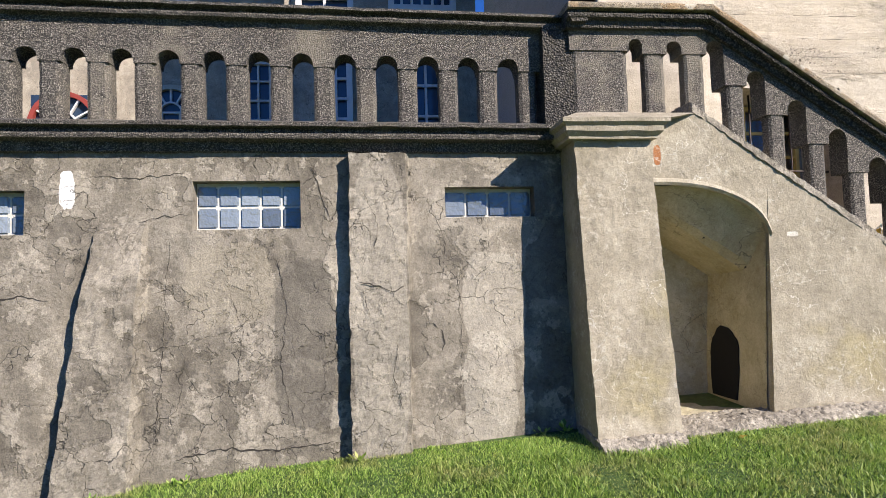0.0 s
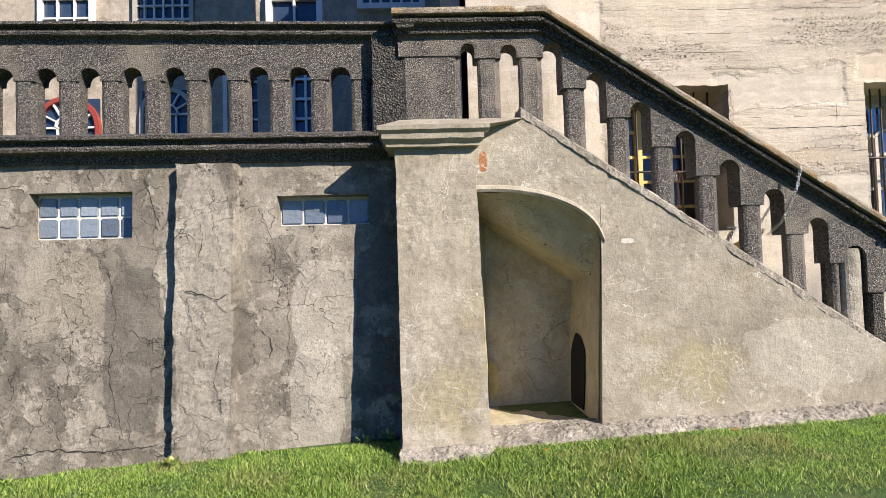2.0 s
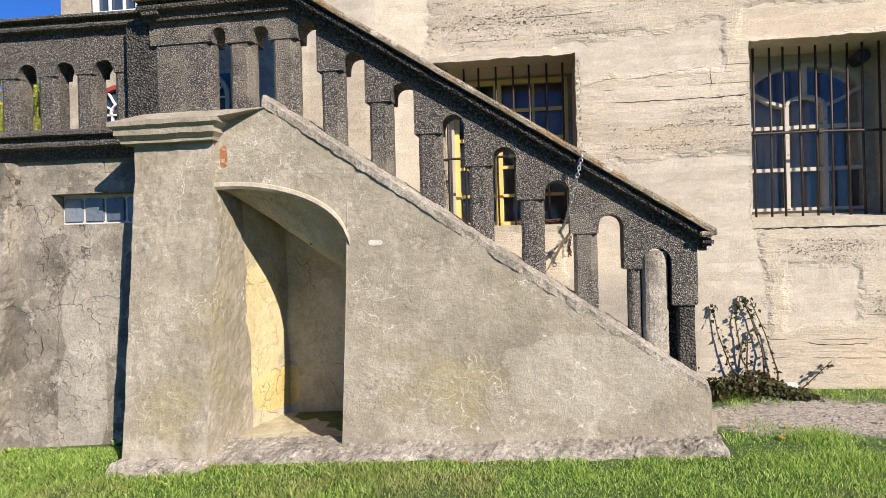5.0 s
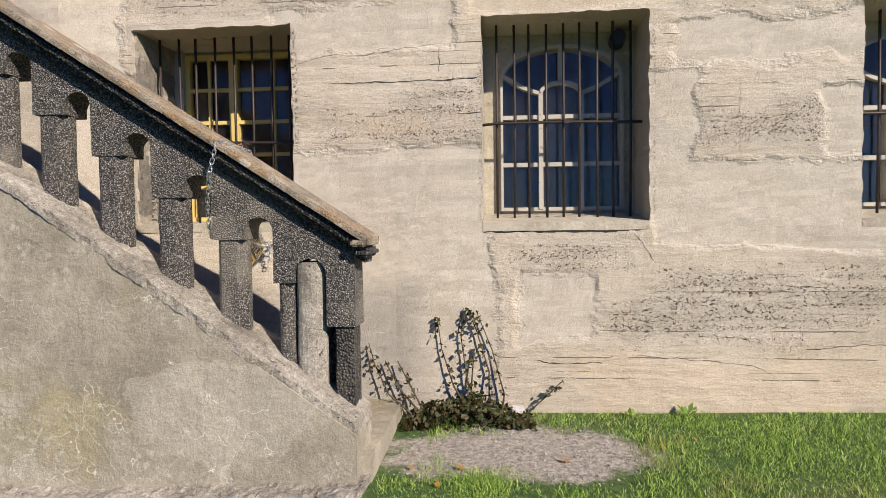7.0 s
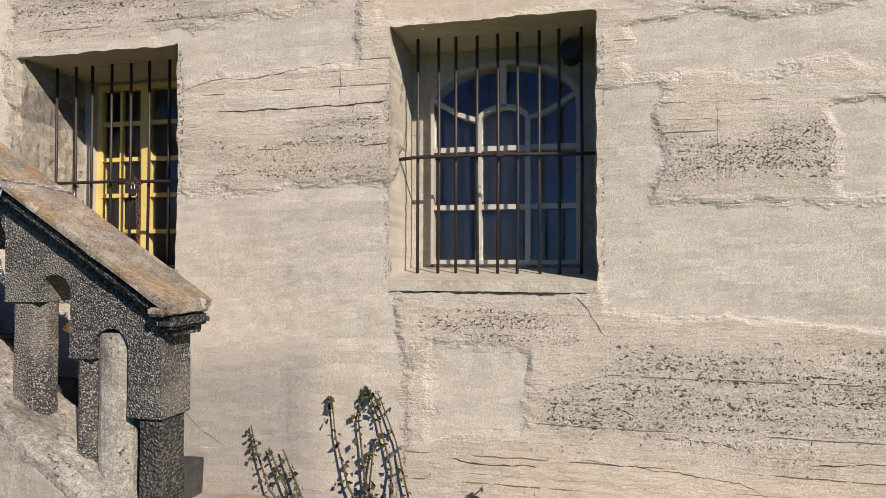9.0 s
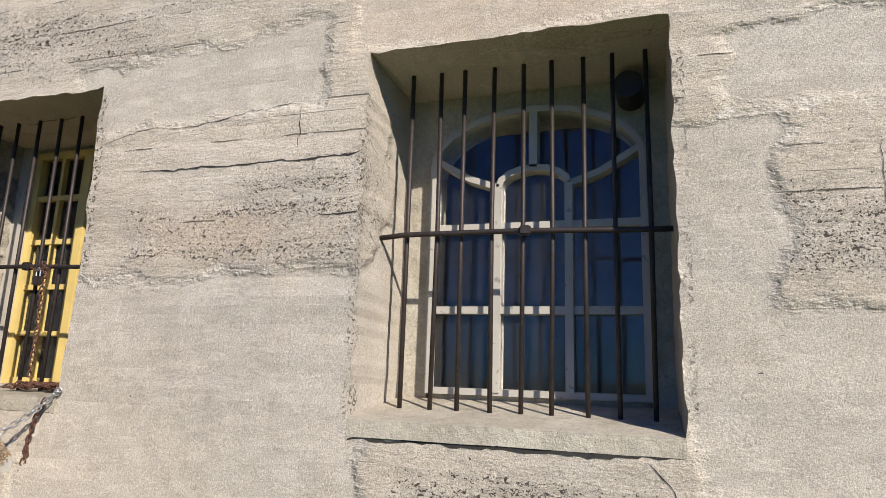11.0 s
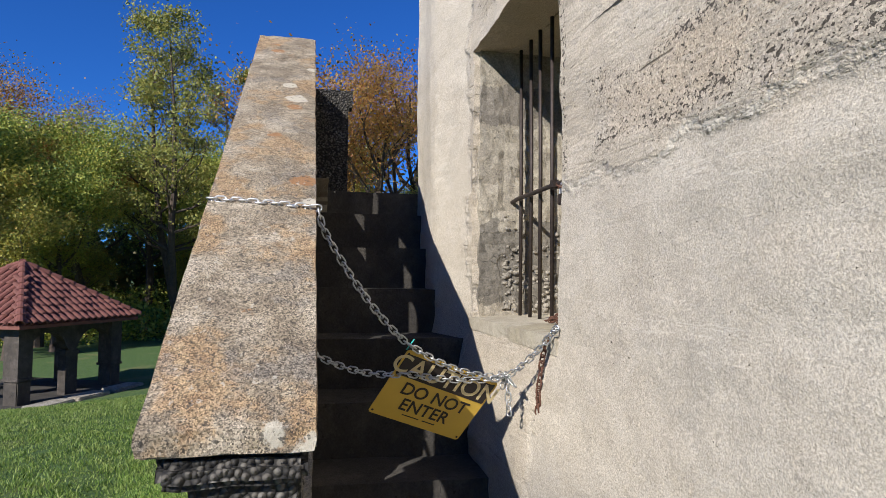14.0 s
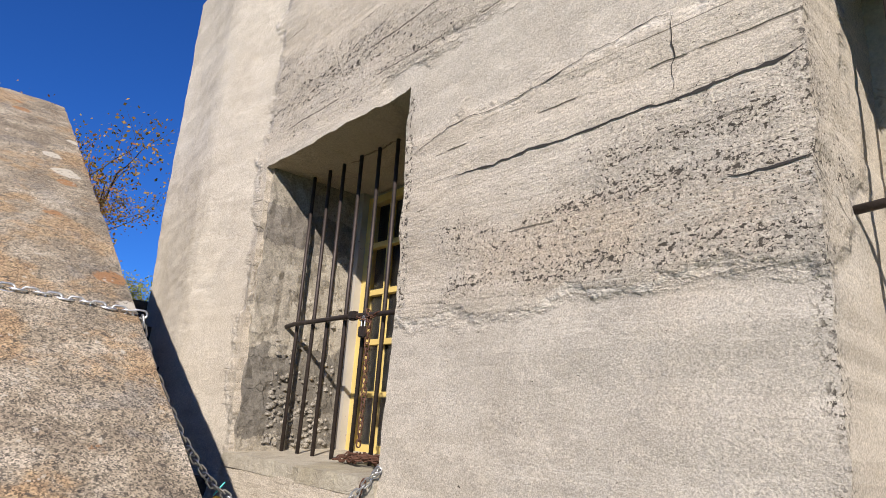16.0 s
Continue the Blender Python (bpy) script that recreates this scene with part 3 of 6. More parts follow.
for v in bm.verts:
    for w in (W1, W2, W3):
        if v.co.y < FACE + 0.2 and min(abs(v.co.x - w[0]), abs(v.co.x - w[1])) < 0.001 and w[2] - 0.01 < v.co.z < w[3] + 0.01 or v.co.y < FACE + 0.2 and min(abs(v.co.z - w[2]), abs(v.co.z - w[3])) < 0.001 and w[0] - 0.01 < v.co.x < w[1] + 0.01:
            v.co.x += 0.012 * noise.noise(Vector((v.co.z * 9, v.co.x * 5, 1))) + 0.008 * noise.noise(Vector((v.co.z * 31, v.co.x * 5, 8)))
            v.co.z += 0.012 * noise.noise(Vector((v.co.x * 7, v.co.z * 4, 5))) + 0.008 * noise.noise(Vector((v.co.x * 29, v.co.z * 4, 9)))
# how far inside each kind of surface a point lies, in metres (0.1 on its edge)
TAN_ZONES = {
    "plaster": ((4.55, 6.02, -0.3, 2.17, 0), (4.5, 5.75, 2.82, 3.16, 0.07), (2.0, 3.45, -0.4, 4.9, 0), (7.02, 7.33, 1.9, 2.62, 0), (7.06, 9.9, 1.44, 2.03, -0.04), (8.15, 8.45, 2.05, 2.45, 0),
                (7.2, 9.0, 2.66, 2.95, 0), (6.2, 6.7, 0.85, 1.30, 0), (5.9, 7.1, 3.06, 3.3, 0)),
    "honeycomb": ((4.85, 5.95, 2.2, 2.46, 0), (5.4, 5.95, 2.3, 2.62, 0), (7.3, 8.3, 2.1, 2.42, 0), (6.1, 6.98, 1.33, 1.53, 0), (6.75, 8.0, 0.80, 1.12, 0), (7.1, 9.6, 0.95, 1.38, 0),
                  (3.4, 5.0, 3.15, 3.5, -0.12), (5.0, 6.3, 3.3, 4.0, 0), (7.2, 9.6, 3.05, 3.7, 0), (6.9, 7.1, 0.95, 1.15, 0)),
    "arris": ((5.915, 5.95, 1.66, 2.9, 0), (4.62, 4.68, 2.2, 3.0, 0), (7.045, 7.075, 1.7, 3.0, 0)),
    "warm": ((6.55, 9.9, 0.2, 0.78, 0), (5.9, 7.1, 3.05, 3.25, 0), (5.0, 5.8, 2.24, 2.40, 0)),
    "damp": ((4.2, 5.5, -0.3, 1.22, 0),),
}
JOINTS = (2.03, 2.385, 2.53, 2.72, 2.86, 3.18, 3.34, 3.52, 3.75, 1.18, 0.92, 0.74, 0.60)


def depth_in(x, z, slabs):
    return 0.1 + max(min((x1 - x0) / 2 - abs(x - (x0 + x1) / 2), (z1 - z0) / 2 - abs(z - (x - (x0 + x1) / 2) * tilt - (z0 + z1) / 2)) for x0, x1, z0, z1, tilt in slabs)


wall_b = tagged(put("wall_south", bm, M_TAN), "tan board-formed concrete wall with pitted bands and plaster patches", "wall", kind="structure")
for nm, slabs in TAN_ZONES.items():
    layer = wall_b.data.attributes.new(nm, "FLOAT", "POINT")
    layer.data.foreach_set("value", [depth_in(v.co.x, v.co.z, slabs) if v.co.y < FACE + 0.2 else 0.5 * (nm == "plaster") for v in wall_b.data.vertices])
layer = wall_b.data.attributes.new("joint", "FLOAT", "POINT")
layer.data.foreach_set("value", [0.1 + min((v.co.z - j for j in JOINTS), key=abs) if v.co.y < FACE + 0.2 else 0.4 for v in wall_b.data.vertices])
bm = bmesh.new()
box(bm, 2.2, 11.0, 5.56, 5.66, 4.55, 9.6)
box(bm, 2.2, 2.3, 5.58, 11.0, -0.2, 9.6)
box(bm, 10.9, 11.0, 5.7, 11.0, -0.2, 9.6)
box(bm, 2.3, 10.9, 5.66, 11.0, 9.4, 9.6)
tagged(put("wall_upper", bm, M_TAN), "upper storeys of the tan concrete building", "wall", kind="structure")
bm = bmesh.new()
box(bm, 2.31, 10.89, 6.9, 7.0, -0.1, 4.5)
box(bm, 2.31, 10.89, 6.0, 6.9, 0.6, 0.7)
box(bm, 2.31, 10.89, 6.0, 6.9, 3.9, 4.0)
tagged(put("wall_inside", bm, M_ROOM), "dark interior wall of the rooms behind the windows", "wall", kind="structure")


def ribbon(bm, pts, w, lift=0.002):
    """A thin line of a crack that follows the tan wall."""
    fine = []
    for (xa, za), (xb, zb) in zip(pts, pts[1:]):
        n = max(2, int(math.hypot(xb - xa, zb - za) / 0.02))
        for i in range(n):
            f = i / n
            x, z = xa + (xb - xa) * f, za + (zb - za) * f
            fine.append((x + 0.012 * noise.noise(Vector((x * 31, z * 31, 2))), z + 0.010 * noise.noise(Vector((x * 11, z * 11, 9))) + 0.007 * noise.noise(Vector((x * 47, z * 47, 5)))))
    prev = None
    for k, (x, z) in enumerate(fine):
        h = w * (0.35 + abs(noise.noise(Vector((x * 13, z * 13, 4)))) * 1.4) * min(1, 0.3 + k / 5, 0.3 + (len(fine) - k) / 5)
        dx, dz = (0, h) if abs(pts[-1][0] - pts[0][0]) > abs(pts[-1][1] - pts[0][1]) else (h, 0)
        a = bm.verts.new((x - dx, tan_face(x, z) - lift, z - dz))
        b = bm.verts.new((x + dx, tan_face(x, z) - lift, z + dz))
        if prev:
            bm.faces.new((prev[0], a, b, prev[1]))
        prev = (a, b)


for pts, w in (
    ([(4.90, 2.617), (5.3, 2.612), (5.66, 2.612), (5.95, 2.625)], 0.0045),
    ([(5.665, 2.84), (5.66, 2.62)], 0.0022),
    ([(4.70, 2.77), (4.92, 2.81), (5.15, 2.80), (5.4, 2.83), (5.66, 2.86)], 0.0018),
    ([(5.95, 1.585), (6.3, 1.592), (6.7, 1.588), (7.04, 1.594)], 0.009),
    ([(6.93, 1.575), (7.0, 1.50), (7.06, 1.40), (7.12, 1.36)], 0.0028),
    ([(5.78, 2.39), (5.88, 2.385), (5.955, 2.388)], 0.006),
    ([(6.28, 0.72), (6.45, 0.70), (6.75, 0.71)], 0.004),
    ([(7.61, 2.55), (7.612, 2.06)], 0.0016),
    ([(6.15, 1.04), (6.2, 0.98), (6.25, 0.93)], 0.002),
    ([(4.7, 0.95), (4.82, 0.82), (5.0, 0.7)], 0.0022),
    ([(6.95, 0.76), (7.3, 0.735), (7.7, 0.70), (7.85, 0.62)], 0.0022),
    ([(8.0, 0.8), (8.4, 0.84), (8.9, 0.8)], 0.003),
):
    bm = bmesh.new()
    ribbon(bm, pts, w)
    part("crack", bm, M_CRACK, wall_b)


def sill(name, w, out, rise):
    bm = bmesh.new()
    box(bm, w[0] - 0.0, w[1] + 0.0, FACE - out, FACE + 0.70, w[2] - 0.05, w[2] + 0.008)
    for v in bm.verts:
        if v.co.z > w[2] - 0.02 and v.co.y > FACE + 0.1:
            v.co.z += rise
    finer(bm, 0.06, 5)
    roughen(bm, 0.0015, 9, w[0])
    return tagged(put(name, bm, M_REVEAL), "weathered pale concrete window sill, slightly sloped", "window sill", kind="structure")


sill("sill_1", W1, 0.012, 0.03)
sill("sill_2", W2, 0.006, 0.095)
sill("sill_3", W3, 0.006, 0.095)


def bar_window(bm, pts, wid, y0, y1):
    """A flat member that follows pts in x and z, mitred at its bends."""
    pts = [Vector(q) for q in pts]
    loop = (pts[0] - pts[-1]).length < 1e-6
    if loop:
        pts = pts[:-1]
    n = len(pts)
    rings = []
    for i, q in enumerate(pts):
        a = (q - pts[i - 1]).normalized() if i or loop else (pts[1] - q).normalized()
        b = (pts[(i + 1) % n] - q).normalized() if i < n - 1 or loop else a
        d = (a + b).normalized()
        k = wid / 2 / max(0.5, d.dot(b))
        u = Vector((-d.y, d.x)) * k
        rings.append([(q.x + u.x, y0, q.y + u.y), (q.x + u.x, y1, q.y + u.y), (q.x - u.x, y1, q.y - u.y), (q.x - u.x, y0, q.y - u.y)])
    if loop:
        rings.append(rings[0])
    loft(bm, rings, caps=not loop)


def arch_pts(cx, z, rx, rz, n=12, a0=180, a1=0):
    return [(cx + rx * math.cos(radians(a0 + (a1 - a0) * i / n)), z + rz * math.sin(radians(a0 + (a1 - a0) * i / n))) for i in range(n + 1)]


def tracery_window(name, w):
    """An arched cast window with nine lights and a fan head."""
    ob = thing(name, "arched cream concrete-framed window with dark glass", "window", kind="structure")
    y = FACE + 0.455
    cx = (w[0] + w[1]) / 2 + 0.018
    L, R, B, S = cx - 0.435, cx + 0.435, w[2] + 0.105, w[2] + 1.055
    bm = bmesh.new()
    crown = arch_pts(cx, S, 0.435, 0.235, 16)
    outer = [(w[0] - 0.05, w[2] - 0.02), (w[0] - 0.05, w[3] + 0.05), (w[1] + 0.05, w[3] + 0.05), (w[1] + 0.05, w[2] - 0.02)]
    ring = [(L, B)] + crown + [(R, B)]
    prism(bm, outer + [(R, w[2] - 0.02), (R, B)] + crown[::-1] + [(L, B), (L, w[2] - 0.02)], y + 0.02, y + 0.12)
    box(bm, L - 0.01, R + 0.01, y + 0.02, y + 0.12, w[2] - 0.02, B)
    part("surround", bm, M_REVEAL, ob, "plastered surround")
    bm = bmesh.new()
    bar_window(bm, ring + [(L, B)], 0.026, y - 0.012, y + 0.05)
    part("frame", bm, M_CREAM, ob)
    bm = bmesh.new()
    a, b, mid = cx - 0.146, cx + 0.146, w[2] + 0.95
    for x in (a, b):
        bar_window(bm, [(x, B), (x, mid)], 0.032, y - 0.02, y + 0.05)
    bar_window(bm, arch_pts(cx, mid, 0.146, 0.08, 8), 0.026, y - 0.01, y + 0.05)
    bar_window(bm, [(cx, mid + 0.08), (cx, S + 0.235)], 0.034, y - 0.01, y + 0.05)
    bar_window(bm, [(a, mid), (cx - 0.27, mid + 0.045), (L, S + 0.04)], 0.026, y - 0.01, y + 0.05)
    bar_window(bm, [(b, mid), (cx + 0.27, mid + 0.045), (R, S + 0.04)], 0.026, y - 0.01, y + 0.05)
    part("mullion", bm, M_CREAM, ob)
    for z in (w[2] + 0.432, w[2] + 0.78):
        bm = bmesh.new()
        bar_window(bm, [(L, z), (R, z)], 0.03, y - 0.009, y + 0.048)
        part("transom", bm, M_CREAM, ob)
    zs = [B, w[2] + 0.432, w[2] + 0.78, w[2] + 1.30]
    for xa, xb in ((L, a), (a, b), (b, R)):
        for za, zb in zip(zs, zs[1:]):
            bm = bmesh.new()
            t = random.uniform(-0.004, 0.004)
            vs = [bm.verts.new(p) for p in ((xa, y + 0.03 + t, za), (xb, y + 0.03 - t, za), (xb, y + 0.03 - t, zb), (xa, y + 0.03 + t, zb))]
            bm.faces.new(vs)
            pn = part("pane", bm, M_GLASS, ob)
            pn.visible_shadow = False
    return ob


tracery_window("window_2", W2)
tracery_window("window_3", W3)


def casement_window(name, w):
    ob = thing(name, "worn yellow-painted casement window with small panes", "window", kind="structure")
    y = FACE + 0.59
    L, R, B, T = w[0] + 0.11, w[1] - 0.06, w[2] + 0.045, w[3] - 0.045
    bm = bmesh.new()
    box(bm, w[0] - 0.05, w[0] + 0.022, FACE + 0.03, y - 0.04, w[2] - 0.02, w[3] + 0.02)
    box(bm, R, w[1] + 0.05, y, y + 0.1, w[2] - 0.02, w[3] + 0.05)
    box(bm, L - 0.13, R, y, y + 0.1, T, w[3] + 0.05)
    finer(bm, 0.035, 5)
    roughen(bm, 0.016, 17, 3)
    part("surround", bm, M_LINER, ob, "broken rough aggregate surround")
    bm = bmesh.new()
    box(bm, L - 0.14, L - 0.02, y - 0.06, y + 0.06, w[2], T + 0.05)
    part("jamb", bm, M_CREAM, ob, "pale flaking jamb")
    bm = bmesh.new()
    bar_window(bm, [(L, B), (L, T), (R, T), (R, B), (L, B)], 0.04, y - 0.02, y + 0.05)
    part("frame", bm, M_YELLOW, ob)
    mid = L + 0.375
    bm = bmesh.new()
    box(bm, mid - 0.035, mid + 0.035, y - 0.03, y + 0.05, B, T, 0.004)
    part("stile", bm, M_YELLOW, ob)
    rows = [B + (T - B) * i / 5 for i in range(6)]
    for xa, xb in ((L, mid - 0.035), (mid + 0.035, R)):
        bm = bmesh.new()
        xm = (xa + xb) / 2
        box(bm, xm - 0.011, xm + 0.011, y - 0.008, y + 0.03, B, T)
        part("muntin", bm, M_YELLOW, ob)
        for z in rows[1:-1]:
            bm = bmesh.new()
            box(bm, xa, xb, y - 0.012, y + 0.03, z - 0.014, z + 0.014)
            part("rail", bm, M_YELLOW, ob)
        for z0, z1 in zip(rows, rows[1:]):
            for pa, pb in ((xa, xm), (xm, xb)):
                bm = bmesh.new()
                bm.faces.new([bm.verts.new(p) for p in ((pa, y + 0.015, z0), (pb, y + 0.015, z0), (pb, y + 0.015, z1), (pa, y + 0.015, z1))])
                part("pane", bm, M_GLASS, ob).visible_shadow = False
    return ob


win_1 = casement_window("window_1", W1)
rng = random.Random(77)
bm = bmesh.new()
for k in range(170):
    y, z = rng.uniform(5.76, 6.10), 1.70 + abs(rng.gauss(0, 0.24))
    if z > 2.4:
        continue
    r = rng.uniform(0.006, 0.017)
    made = bmesh.ops.create_icosphere(bm, subdivisions=1, radius=r, matrix=Matrix.Translation((3.512 + 0.35 * r, y, z)) @ Matrix.Diagonal((rng.uniform(0.6, 1.0), rng.uniform(0.7, 1.3), rng.uniform(0.6, 1.1), 1)))["verts"]
    for v in made:
        v.co += noise.noise_vector(v.co * 40) * r * 0.3
part("rubble", bm, M_RUBBLE, win_1, "loose rubble stones bared in the reveal")["kind"] = "stuff"


def grille(w, first, gap, count, label, zbar=2.30):
    ob = thing("window_grille", label, "grille", "iron window grilles")
    y = FACE + 0.232
    for i in range(count):
        x = first + gap * i + 0.006 * math.sin(i * 2.3)
        bm = bmesh.new()
        lean = 0.006 * math.sin(i * 1.7)
        tube(bm, [(x, y, w[2] + 0.01), (x + lean, y + 0.003, (w[2] + w[3]) / 2), (x + lean * 0.5, y, w[3] + 0.02)], 0.0092, 8)
        part("bar", bm, M_IRON, ob, smooth=True)
    bm = bmesh.new()
    tube(bm, [(w[0] - 0.02, y - 0.03, zbar), (w[0] + 0.10, y - 0.025, zbar + 0.012), ((w[0] + w[1]) / 2, y - 0.025, zbar + 0.012), (w[1] - 0.1, y - 0.025, zbar), (w[1] + 0.02, y - 0.02, zbar)], 0.0105, 8)
    part("crossbar", bm, M_IRON, ob, smooth=True)
    cx = (w[0] + w[1]) / 2 + 0.03
    bm = bmesh.new()
    box(bm, cx - 0.022, cx + 0.022, y - 0.045, y - 0.012, zbar - 0.008, zbar + 0.03, 0.006)
    part("clamp", bm, M_IRON, ob)
    return ob


grille(W1, W1[0] + 0.075, 0.141, 8, "dark iron bars set in a window opening, with a crossbar", 2.25)
grille(W2, W2[0] + 0.10, 0.115, 9, "dark iron bars before an arched window, with a crossbar", 2.335)
grille(W3, W3[0] + 0.10, 0.115, 9, "dark iron bars before a half-seen arched window", 2.335)
bm = bmesh.new()
tube(bm, [(6.90, FACE + 0.33, 2.95), (6.91, FACE + 0.48, 2.95)], 0.055, 20)
tagged(put("vent_pipe", bm, M_BLACK), "short black round vent pipe under the lintel", "vent pipe")


# ---- stair wall, pier and niche ----
SF = 4.49
def stair_edge(x):
    return 2.47 - 0.684 * (x - 2.55)


def arch_z(x):
    u = max(-1.0, min(1.0, (x - 2.22) / 0.85))
    return 1.555 + 0.40 * math.sqrt(max(0.0, 1 - u * u))


def front(x, z):
    return SF - 0.035 * max(0.0, (1.6 - z) / 1.6) + 0.008 * noise.noise(Vector((x * 1.4, 1, z * 1.4)))


def upright(bm, xs, low, high, y0, y1, rows):
    """A solid between two lines low(x) and high(x), in upright columns; a column may come twice where low jumps."""
    rings = []
    for x, lo, hi in [(x, low(x), high(x)) for x in xs] if callable(low) else [(x, l, high(x)) for x, l in zip(xs, low)]:
        zs = [lo + (hi - lo) * k / rows for k in range(rows + 1)]
        rings.append([(x, y0, z) for z in zs] + [(x, y1, z) for z in zs[::-1]])
    return loft(bm, rings)


bm = bmesh.new()
xs_a = list(np.linspace(2.10, 3.072, 22))
xs_b = list(np.linspace(3.075, 5.33, 46))
upright(bm, xs_a + xs_b, [arch_z(x) for x in xs_a] + [-0.1] * len(xs_b), lambda x: min(2.47, stair_edge(x)), SF, SF + 0.33, 20)
for v in bm.verts:
    if v.co.x > 3.073:
        v.co.x -= 0.075 * max(0.0, 1 - (v.co.x - 3.073) / 0.6) * max(0.0, (1.56 - v.co.z) / 1.56)
    if v.co.y < SF + 0.1:
        v.co.y = front(v.co.x, v.co.z)
roughen(bm, 0.004, 6, 2)
wall_st = tagged(put("wall_stair", bm, M_STAIRWALL), "pale grey concrete stair wall with a low arch and faint yellow stains", "wall", kind="structure")

bm = bmesh.new()
t0, b0 = 2.27, -0.05
rings = []
for z in np.linspace(b0, t0, 16):
    k = (t0 - z) / (t0 - b0)
    yf = 4.465 - 0.26 * k ** 1.15
    rings.append([(1.56 + 0.01 * k, yf, z), (2.145 + 0.03 * k, yf + 0.0, z), (2.145 + 0.03 * k, 4.9, z), (1.56 + 0.01 * k, 4.9, z)])
loft(bm, rings)
finer(bm, 0.05, 5)
roughen(bm, 0.007, 5, 4)
roughen(bm, 0.005, 19, 9)
tagged(put("pier", bm, M_STAIRWALL), "battered grey concrete pier with pale hairline cracks at the stair head", "pier", kind="structure")
bm = bmesh.new()
loft(bm, [[(1.5, 4.40, 2.27), (2.17, 4.40, 2.27), (2.17, 4.9, 2.27), (1.5, 4.9, 2.27)][::1],
          [(1.5, 4.40, 2.29), (2.18, 4.40, 2.29), (2.18, 4.9, 2.29), (1.5, 4.9, 2.29)],
          [(1.47, 4.36, 2.32), (2.21, 4.36, 2.32), (2.21, 4.9, 2.32), (1.47, 4.9, 2.32)],
          [(1.47, 4.36, 2.36), (2.21, 4.36, 2.36), (2.21, 4.9, 2.36), (1.47, 4.9, 2.36)],
          [(1.44, 4.33, 2.38), (2.25, 4.33, 2.38), (2.25, 4.9, 2.38), (1.44, 4.9, 2.38)],
          [(1.44, 4.33, 2.41), (2.25, 4.33, 2.41), (2.25, 4.9, 2.41), (1.44, 4.9, 2.41)],
          [(1.60, 4.50, 2.49), (2.56, 4.50, 2.49), (2.56, 4.9, 2.49), (1.60, 4.9, 2.49)]])
finer(bm, 0.08, 4)
roughen(bm, 0.005, 8, 6)
tagged(put("pier_cap", bm, M_STAIRWALL), "moulded concrete cap of the pier", "pier cap", kind="structure")

# niche behind the arch
def soffit(x, y):
    under = 1.875 - 0.69 * (x - 2.2)
    k = max(0.0, min(1.0, (y - 4.55) / 0.24))
    top = arch_z(x) - 0.012
    return top + (min(top, under) - top) * k - 0.10 * max(0.0, y - 4.8)


bm = bmesh.new()
vault = bmesh.new()
rows = np.linspace(4.53, 5.36, 12)
side_l = [[(2.115 + 0.27 * max(0.0, y - 4.72) + 0.02 * noise.noise(Vector((y * 3, z * 3, 1))), y, z) for z in np.linspace(0.1, soffit(2.12, y) + 0.10, 14)] for y in rows if y > 4.7]
side_r = [[(3.066 - 0.078 * max(0.0, 1.56 - z) / 1.56 - 0.04 * max(0.0, y - 4.8) + 0.015 * max(0.0, y - 4.7) * noise.noise(Vector((y * 3, z * 3, 4))), y, z) for z in np.linspace(0.1, soffit(3.03, y) + 0.10, 14)] for y in rows]
loft(bm, side_l, caps=False, closed=False)
loft(bm, side_r, caps=False, closed=False)
xs_n = np.linspace(2.08, 3.08, 16)
loft(bm, [[(x, 5.34 + 0.025 * noise.noise(Vector((x * 3, k * 0.3, 8))), 0.1 + soffit(x, 5.34) * k / 17) for x in xs_n] for k in range(18)], caps=False, closed=False)
tagged(put("wall_niche", bm, M_NICHE), "stained yellowish plaster inside the arched niche", "wall", kind="structure")
loft(vault, [[(x, y, soffit(x, y) + 0.012 * noise.noise(Vector((x * 6, y * 6, 3)))) for x in np.linspace(2.1, 3.07, 24)] for y in rows], caps=False, closed=False)
tagged(put("ceiling_niche", vault, M_NICHE), "vaulted flaking soffit of the niche", "ceiling", kind="structure")
bm = bmesh.new()
box(bm, 2.1, 3.02, 4.40, 5.4, -0.1, 0.19)
finer(bm, 0.1, 4)
roughen(bm, 0.012, 6, 3)
tagged(put("floor_niche", bm, M_NICHE), "dusty pale niche floor", "floor", kind="structure")
# no opening is cut: a raised black plate paints the hole's darkness
bm = bmesh.new()
hole = []
for k in range(26):
    a = 2 * math.pi * k / 26
    r = 1 + 0.16 * noise.noise(Vector((math.cos(a) * 1.7, math.sin(a) * 1.7, 3)))
    hole.append((5.07 + 0.2 * r * math.copysign(abs(math.cos(a)) ** 0.6, math.cos(a)), 0.50 + 0.31 * r * math.sin(a) if math.sin(a) > 0 else 0.50 + 0.27 * max(-1.0, 1.6 * math.sin(a))))
loft(bm, [[(3.066 - 0.078 * (1.56 - z) / 1.56 - 0.04 * (y - 4.8) - d, y, z) for y, z in hole] for d in (0.004, 0.012)])
tagged(put("flue_hole", bm, M_VOID), "black plate painted as the unlit inside of a broken hole", "hole", kind="structure")

bm = bmesh.new()
rings = []
for x in np.linspace(2.13, 3.085, 26):
    z = arch_z(x)
    y = front(x, z)
    j = 0.006 * noise.noise(Vector((x * 14, 3, 3)))
    rings.append([(x, y - 0.022 + j, z + 0.004), (x, y - 0.018 + j, z + 0.03), (x, y + 0.02, z + 0.042), (x, y + 0.05, z - 0.012), (x, y - 0.005, z - 0.016)])
loft(bm, rings)
tagged(put("arch_rim", bm, M_REVEAL), "pale chipped rim round the niche arch", "arch rim", kind="structure")

# crumbled footing
bm = bmesh.new()
rings = []
